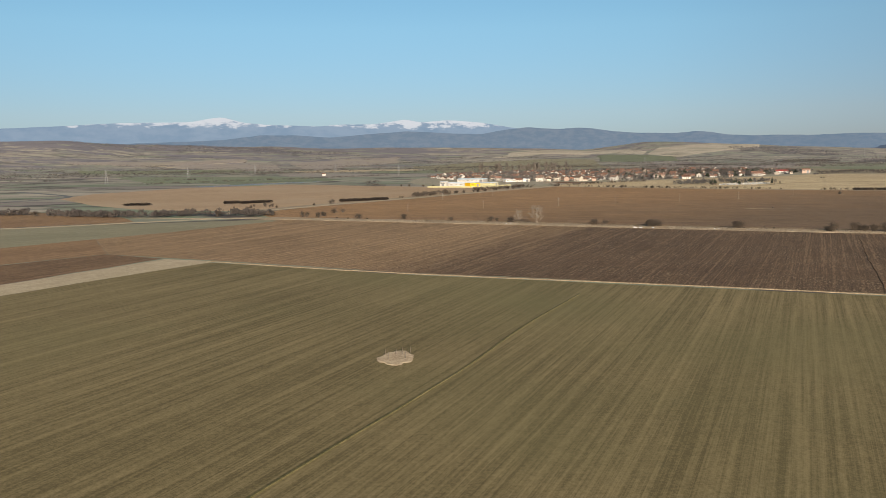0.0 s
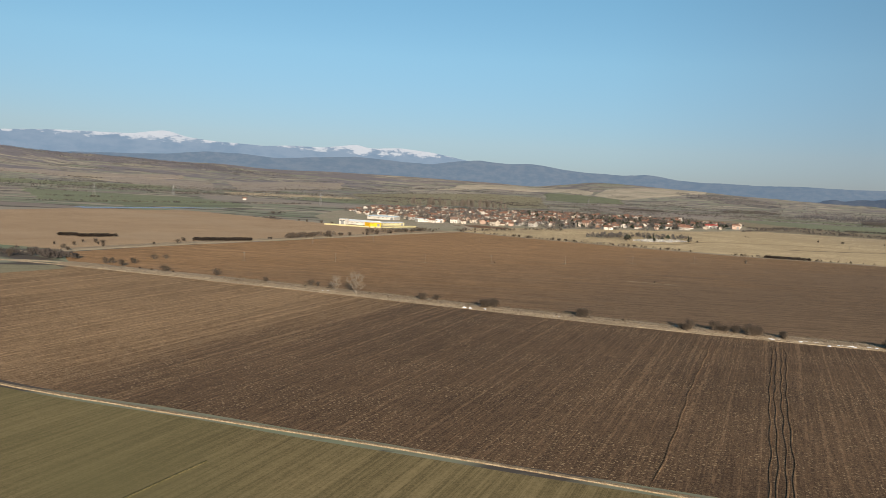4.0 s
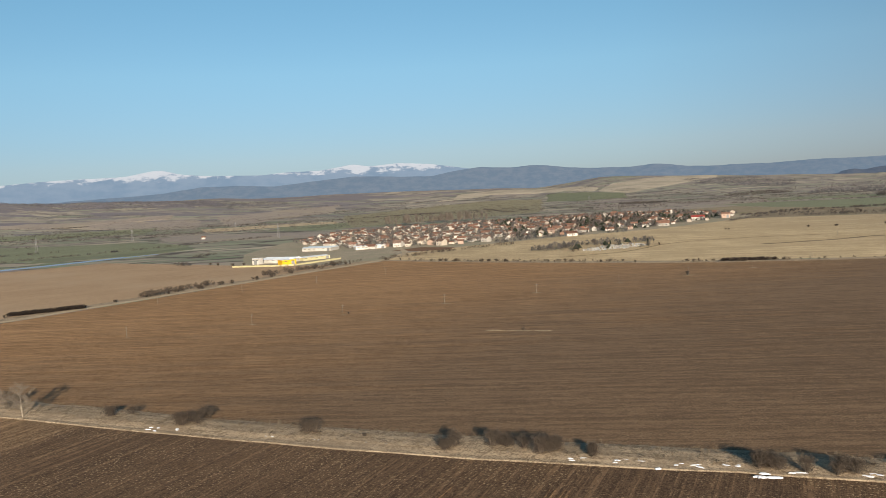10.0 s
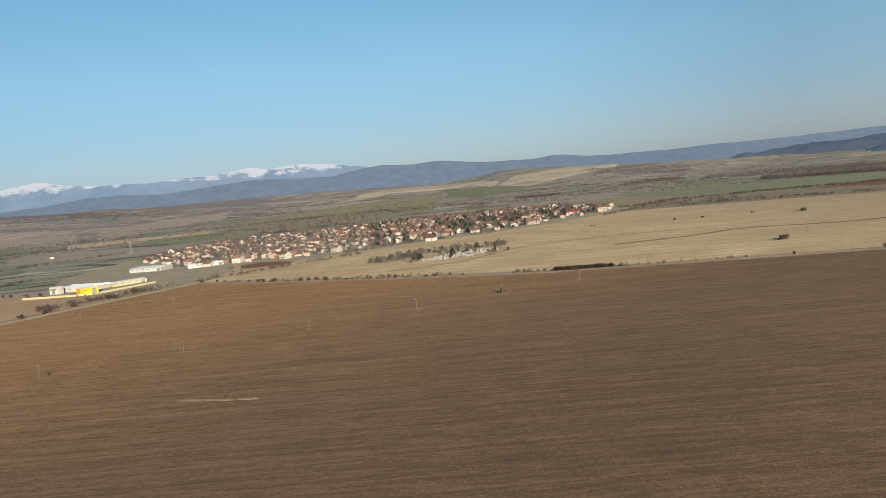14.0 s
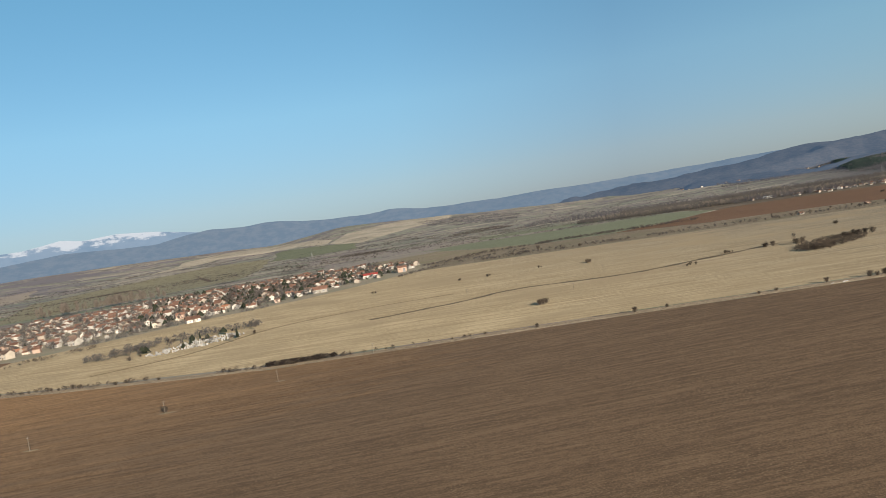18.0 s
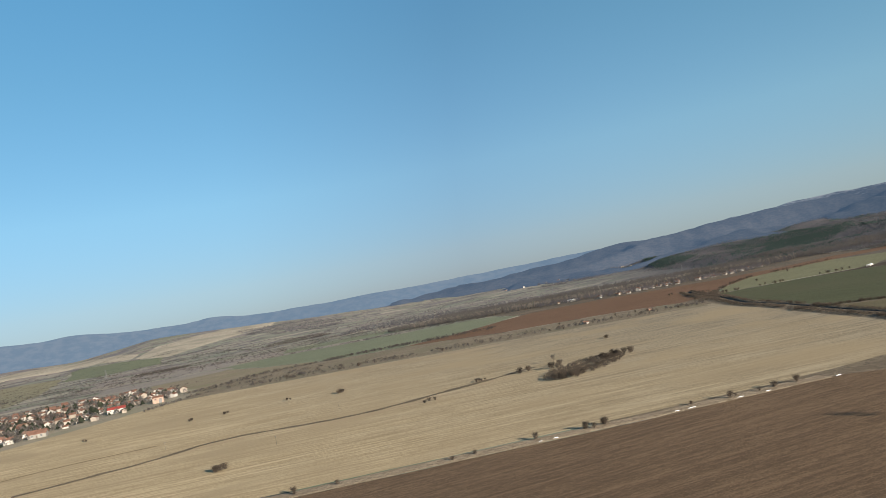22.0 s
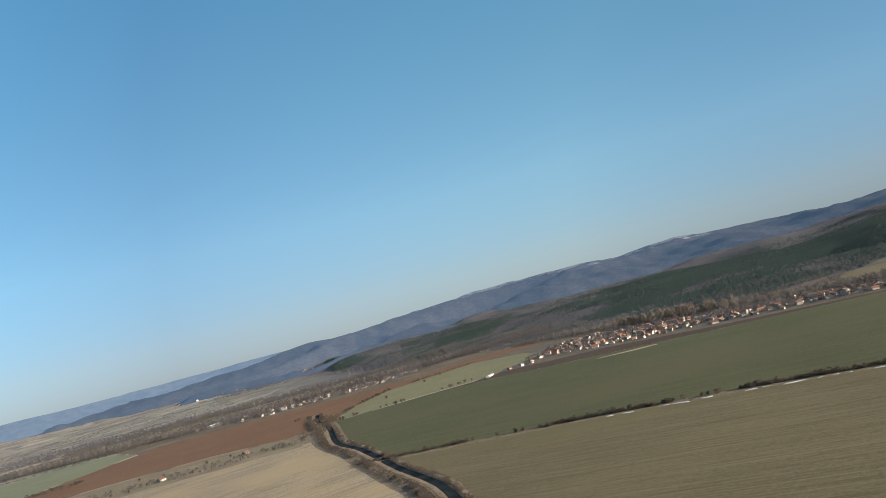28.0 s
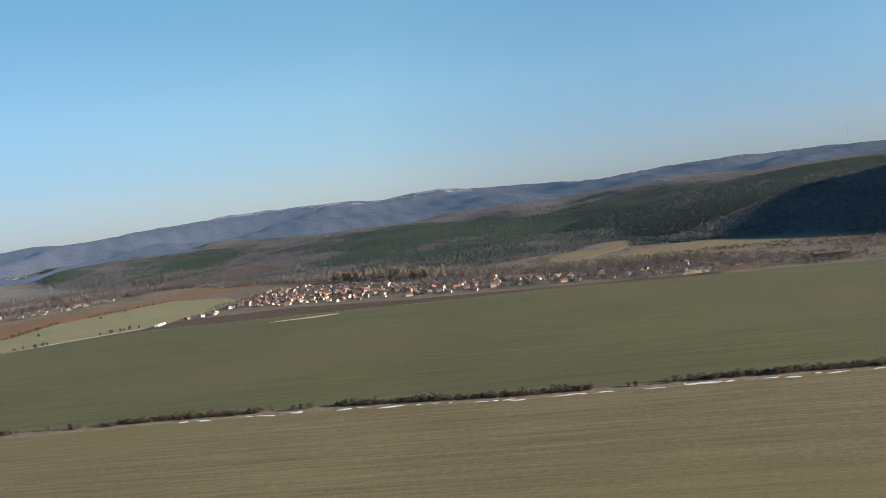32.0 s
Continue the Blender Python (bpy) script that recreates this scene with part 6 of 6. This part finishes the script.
strip_wood("roadside_scrub", 9, 500, [(780, 1660), (900, 1740), (1060, 1730), (1250, 1640)], 24, low_scrub, m_scrub, "low leafless scrub on the rough ground")
scatter_wood("valley_scrub", 117, 5200, valley_here, lambda rnd: small_bare(rnd, 3.6, 0.7, 15, 3.8), m_scrub, "low leafless scrub and thickets below the forest", (1800, -200), (2480, 1500))
strip_wood("valley_scrub", 10, 1100, [(1860, 480), (1990, 700), (2050, 500), (2000, 300), (2100, 200)], 55, low_scrub, m_scrub, "low scrub between the fields and the hill")
for k, line in enumerate((
        [(-1100, 2517), (-978, 2602), (-873, 2758), (-724, 2768)], [(-507, 2208), (-408, 2363)], [(-1203, 2991), (-1152, 3051), (-933, 3160)], [(-563, 2149), (-525, 2197)], [(-605, 1670), (-492, 1720)],
        [(-421, 2414), (-329, 2350), (-215, 2264)], [(-439, 3285), (-211, 3560), (86, 3909), (353, 4095), (491, 4130)], [(-173, 2895), (8, 3013), (166, 3042)], [(-33, 2588), (169, 2266)], [(264, 3021), (395, 2934)],
        [(408, 3366), (444, 2672), (542, 2886)], [(-1479, 3213), (-1131, 3288)], [(-1082, 3442), (-863, 3544)], [(736, 2922), (1038, 2598), (1229, 2574)], [(1026, 3451), (1208, 3528), (1243, 3171)], [(781, 1908), (831, 1915)],
        [(682, 1496), (745, 1570), (808, 1603), (882, 1630), (948, 1620)], [(1350, 2983), (1586, 2782)], [(-49, 4000), (344, 3915), (657, 4138)], [(-88, 1172), (-119, 1234)], [(-125, 1341), (-94, 1419)],
        [(1000, 2330), (1260, 2200), (1500, 2075), (1640, 2010)], [(-520, 1420), (-250, 1720), (-120, 1900)], [(700, 3280), (1100, 3360), (1500, 3280)], [(900, 3720), (1300, 3560)])):
    length = sum(math.dist(a, b) for a, b in zip(line, line[1:]))
    strip_wood("hedgerow", 50 + k, int(length / 3.2), line, 6, far_bush, m_scrub, "dark leafless hedgerow across the plain")

hrng = random.Random(23)
made = 0
while made < 90:
    hx, hy = hrng.uniform(-1700, 1700), hrng.uniform(1550, 4100)
    long, lean = hrng.uniform(120, 520), hrng.choice((-0.16, -0.16, -0.2, 0.1, 0.6))
    ends = ((hx, hy), (hx + long * 0.5, hy + long * 0.5 * lean + hrng.gauss(0, 8)), (hx + long, hy + long * lean))
    if any((-120 < p[0] < 900 and p[1] < 2150) or (p[0] > 640 and p[1] < 2450) or (p[0] < -120 and p[1] < 1650) for p in ends):
        continue
    strip_wood("hedgerow", 130 + made, int(long / hrng.uniform(3.5, 11)) + 4, ends, 5, far_bush, m_scrub, "dark leafless hedgerow across the plain")
    made += 1


def hill_wood_here(x, y, rnd):
    return (((x - 1610) / 190) ** 2 + ((y - 3880) / 380) ** 2 + 0.35 * fbm(x / 90, y / 90, 61) < 1) | (((x + 1150) / 720) ** 2 + ((y - 4260) / 200) ** 2 + 0.35 * fbm(x / 90, y / 90, 62) < 1)


scatter_wood("hill_wood", 116, 5200, hill_wood_here, lambda rnd: small_bare(rnd, 4.6, 0.75, 16, 3.6), m_brownwood, "dark leafless brown wood on the foothills", (-1900, 3450), (1900, 4460))


def plain_here(x, y, rnd):
    thicket = fbm(x / 500, y / 260, 77) + 0.4 * fbm(x / 120, y / 120, 78)
    away = (y > 2150 + 0.15 * np.abs(x)) & (heights(x, y) < 20)
    return away & ((thicket > 0.95) | (rnd.rand(len(x)) < 0.045))


scatter_wood("plain_scrub", 90, 9000, plain_here, far_bush, m_scrub, "dark scattered scrub on the far plain", (-2600, 2000), (2300, 4500))


def tussock(rnd):
    return small_bare(rnd, 0.9, 0.6, 16, 1.5)


strip_wood("verge_grass", 91, 4200, VERGE[1:7], 7, tussock, m_grass, "dry grass tufts on the verge")
strip_wood("bank_grass", 92, 2200, [(p[0] - 8, p[1] + 6) for p in STREAM[2:13]], 4.5, tussock, m_grass, "dry grass tufts on the stream banks")
strip_wood("bank_scrub", 93, 520, [(p[0] + 4.6, p[1] - 3.4) for p in STREAM[0:8]], 2.2, small_scrub, m_shrub, "low leafless thicket along the stream")
strip_wood("bank_scrub", 97, 1000, [(p[0] - 9.8, p[1] + 7.2) for p in STREAM[0:14]], 3.4, small_scrub, m_shrub, "low leafless thicket on the inner bank")
strip_wood("low_thicket", 98, 420, [(-96, 788), (-60, 808)], 4.5, mat_thicket, m_thicket, "dense low dark thicket beside the gravel road")
strip_wood("low_thicket", 99, 170, [(448, 882), (482, 871)], 3.5, mat_thicket, m_thicket, "dense low dark thicket on the stubble margin")
strip_wood("tree_line", 100, 250, [(-420, 650), (-330, 640), (-260, 612), (-217, 603), (-189, 614), (-157, 611), (-135, 602)], 8, lambda rnd: small_bare(rnd, 4.4, 0.7, 60, 2.4), m_scrub, "leafless tree line by the side road")
strip_wood("low_thicket", 111, 60, [(-295, 760), (-280, 764)], 4, mat_thicket, m_thicket, "dense low thicket on the tan field")
strip_wood("low_thicket", 112, 60, [(-206, 777), (-199, 779)], 4, mat_thicket, m_thicket, "dense low thicket on the tan field")
strip_wood("low_thicket", 101, 130, [(-190, 774), (-170, 788)], 4, mat_thicket, m_thicket, "dense low thicket on the tan field")
strip_wood("margin_thicket", 119, 110, [(180, 1072), (230, 1030), (320, 960), (445, 880), (560, 838)], 3.5, lambda rnd: small_bare(rnd, 2.6, 0.6, 50, 1.8), m_shrub, "low leafless bushes along the stubble margin")
strip_wood("road_thicket", 102, 170, [(-30, 862), (10, 943), (50, 1010), (100, 1070)], 6, lambda rnd: small_bare(rnd, 4.0, 0.5, 60), m_shrub, "leafless bushes along the gravel road")
strip_wood("yard_thicket", 103, 150, [(110, 1080), (160, 1130), (230, 1190), (300, 1240)], 12, lambda rnd: small_bare(rnd, 3.2, 0.5, 60), m_shrub, "leafless bushes before the village gardens")
strip_wood("graveyard_trees", 104, 120, [(330, 1110), (365, 1150), (400, 1170), (450, 1160)], 16, lambda rnd: small_bare(rnd, 5.5, 0.42, 70), m_twig, "leafless trees round the graveyard")
strip_wood("graveyard_conifers", 105, 9, [(375, 1090), (400, 1110), (420, 1120)], 20, lambda rnd: small_pine(rnd, 6.0), m_evergreen, "dark evergreens in the graveyard")
strip_wood("garden_trees", 106, 130, [(300, 1290), (352, 1345), (480, 1370)], 12, lambda rnd: small_bare(rnd, 4.0, 0.45, 60), m_twig, "leafless orchard trees before the village")
strip_wood("verge_weeds", 107, 260, VERGE[1:7], 6, lambda rnd: small_bare(rnd, 1.1, 0.8, 30, 1.6), m_shrub, "dark dry weeds on the verge")
strip_wood("hedge_growth", 95, 150, [(p[0] + 3, p[1]) for p in GREEN_HEDGE[1:-1]], 2.2, lambda rnd: small_bare(rnd, 3.3, 0.55, 80, 1.2), m_shrub, "leafless bushes grown together along the hedge")
strip_wood("hedge_scrub", 94, 1300, [(p[0] + 3, p[1]) for p in GREEN_HEDGE], 2.6, small_scrub, m_shrub, "low leafless growth under the hedge")

# ---- snow patches ----


def snow(x, y, long, wide, turn, label):
    """A shrinking drift: an uneven thin slab with a rounded top."""
    n, a = 14, radians(turn)
    rim = [(math.cos(6.283 * i / n) * long / 2 * rng.uniform(0.5, 1.3), math.sin(6.283 * i / n) * wide / 2 * rng.uniform(0.4, 1.5)) for i in range(n)]
    v = [(x + u * s * math.cos(a) - w * s * math.sin(a), y + u * s * math.sin(a) + w * s * math.cos(a), z) for s, z in ((1.0, 0.1), (0.86, 0.36), (0.5, 0.50)) for u, w in rim]
    f = [(k * n + i, k * n + (i + 1) % n, (k + 1) * n + (i + 1) % n, (k + 1) * n + i) for k in (0, 1) for i in range(n)] + [tuple(range(2 * n, 3 * n))]
    return solid("snow_patch", v, f, m_snow, label, "snow", "", "leftover snow patches")


for x, y, l, w in ((112, 465, 3, 1.0), (117, 462, 3, 1.0), (150, 449, 2, 0.8), (166, 442, 2, 0.7), (189, 433, 3, 1.0), (183, 436, 2, 0.8), (248, 407, 4, 1.2), (252, 407, 3, 1.0), (259, 402, 4, 1.2), (276, 392, 7, 1.6), (268, 400, 4, 1.2), (272, 399, 3, 1.4), (180, 439, 2, 0.8), (40, 502, 3, 0.8), (300, 387, 5, 1.3), (222, 420, 3, 0.8), (236, 412, 3, 0.9), (286, 393, 4, 1.3)):
    for k in range(3):
        snow(x + rng.gauss(0, 2.2), y + rng.gauss(0, 0.9), l * rng.uniform(0.25, 0.8), w * rng.uniform(0.35, 0.9), FURROW + rng.gauss(0, 14), "thin leftover snow patch on the verge")
for k in range(64):
    t = 0.2 + 0.62 * rng.random()
    x, y = along(GREEN_HEDGE, t)
    snow(x - 4.5 + rng.gauss(0, 1.2), y - 2, rng.uniform(2, 11), rng.uniform(0.3, 1.2), -72 + rng.gauss(0, 5), "long leftover snow drift along the hedge")
for k in range(7):
    x, y = along([(735, 775), (825, 744), (910, 714)], rng.random())
    snow(x, y - 4, rng.uniform(2, 5), rng.uniform(0.1, 0.2), -20 + rng.gauss(0, 4), "thin snow drift along the stubble margin")

for x, y in ((1042, 712), (1037, 707)):
    snow(x, y, 4, 0.9, 45 + rng.gauss(0, 6), "leftover snow in the shade of the stream bank")

# ---- stakes on the bare patch ----
stake = tagged(new("wooden_stake"), "short thin wooden stake in the bare patch", "stake", "stakes in the bare patch")
v, f = [], []
tube(v, f, (0, 0, -0.2), (0.05, 0, 1.3), 0.05, 0.035, 6)
mpart("shaft", v, f, m_bark, stake)
for k, (x, y) in enumerate(((-10.5, 168.5), (-9.2, 170.2), (-12.0, 166.0), (-8.4, 166.5), (-7.6, 171.0), (-12.8, 169.5))):
    m = pose(x, y, 0.35, rng.gauss(0, 4), rng.gauss(0, 4), 0)
    if k:
        copy_thing(stake, m)
    else:
        stake.matrix_basis = m

# ---- the cemetery ----
GRAVES = [(362, 1075), (375, 1062), (420, 1075), (445, 1110), (430, 1135), (395, 1125)]
bm = bmesh.new()
box(bm, -0.45, 0.45, -0.12, 0.12, -0.2, 1.1)
box(bm, -0.5, 0.5, 0.15, 2.0, -0.2, 0.25)
stone = new("gravestone")
tagged(stone, "pale gravestone in the walled graveyard", "gravestone", "gravestones")
part("headstone", bm, m_stone, stone)
count = 0
while count < 240:
    x, y = rng.uniform(355, 450), rng.uniform(1055, 1140)
    if inside((x, y), GRAVES):
        m = pose(x, y, 0.2, 0, 0, -20 + rng.gauss(0, 5)) @ Matrix.Diagonal((1.1, 1.0, 1.1, 1))
        if count:
            copy_thing(stone, m)
        else:
            stone.matrix_basis = m
        count += 1
for k in range(26):
    x, y = rng.uniform(345, 455), rng.uniform(1062, 1165)
    plant(conifers if k % 9 == 0 else bare_trees if k % 2 else shrubs, x, y, rng.uniform(0.5, 0.9) if k % 2 or k % 4 == 0 else 1.2, "", "graveyard trees")
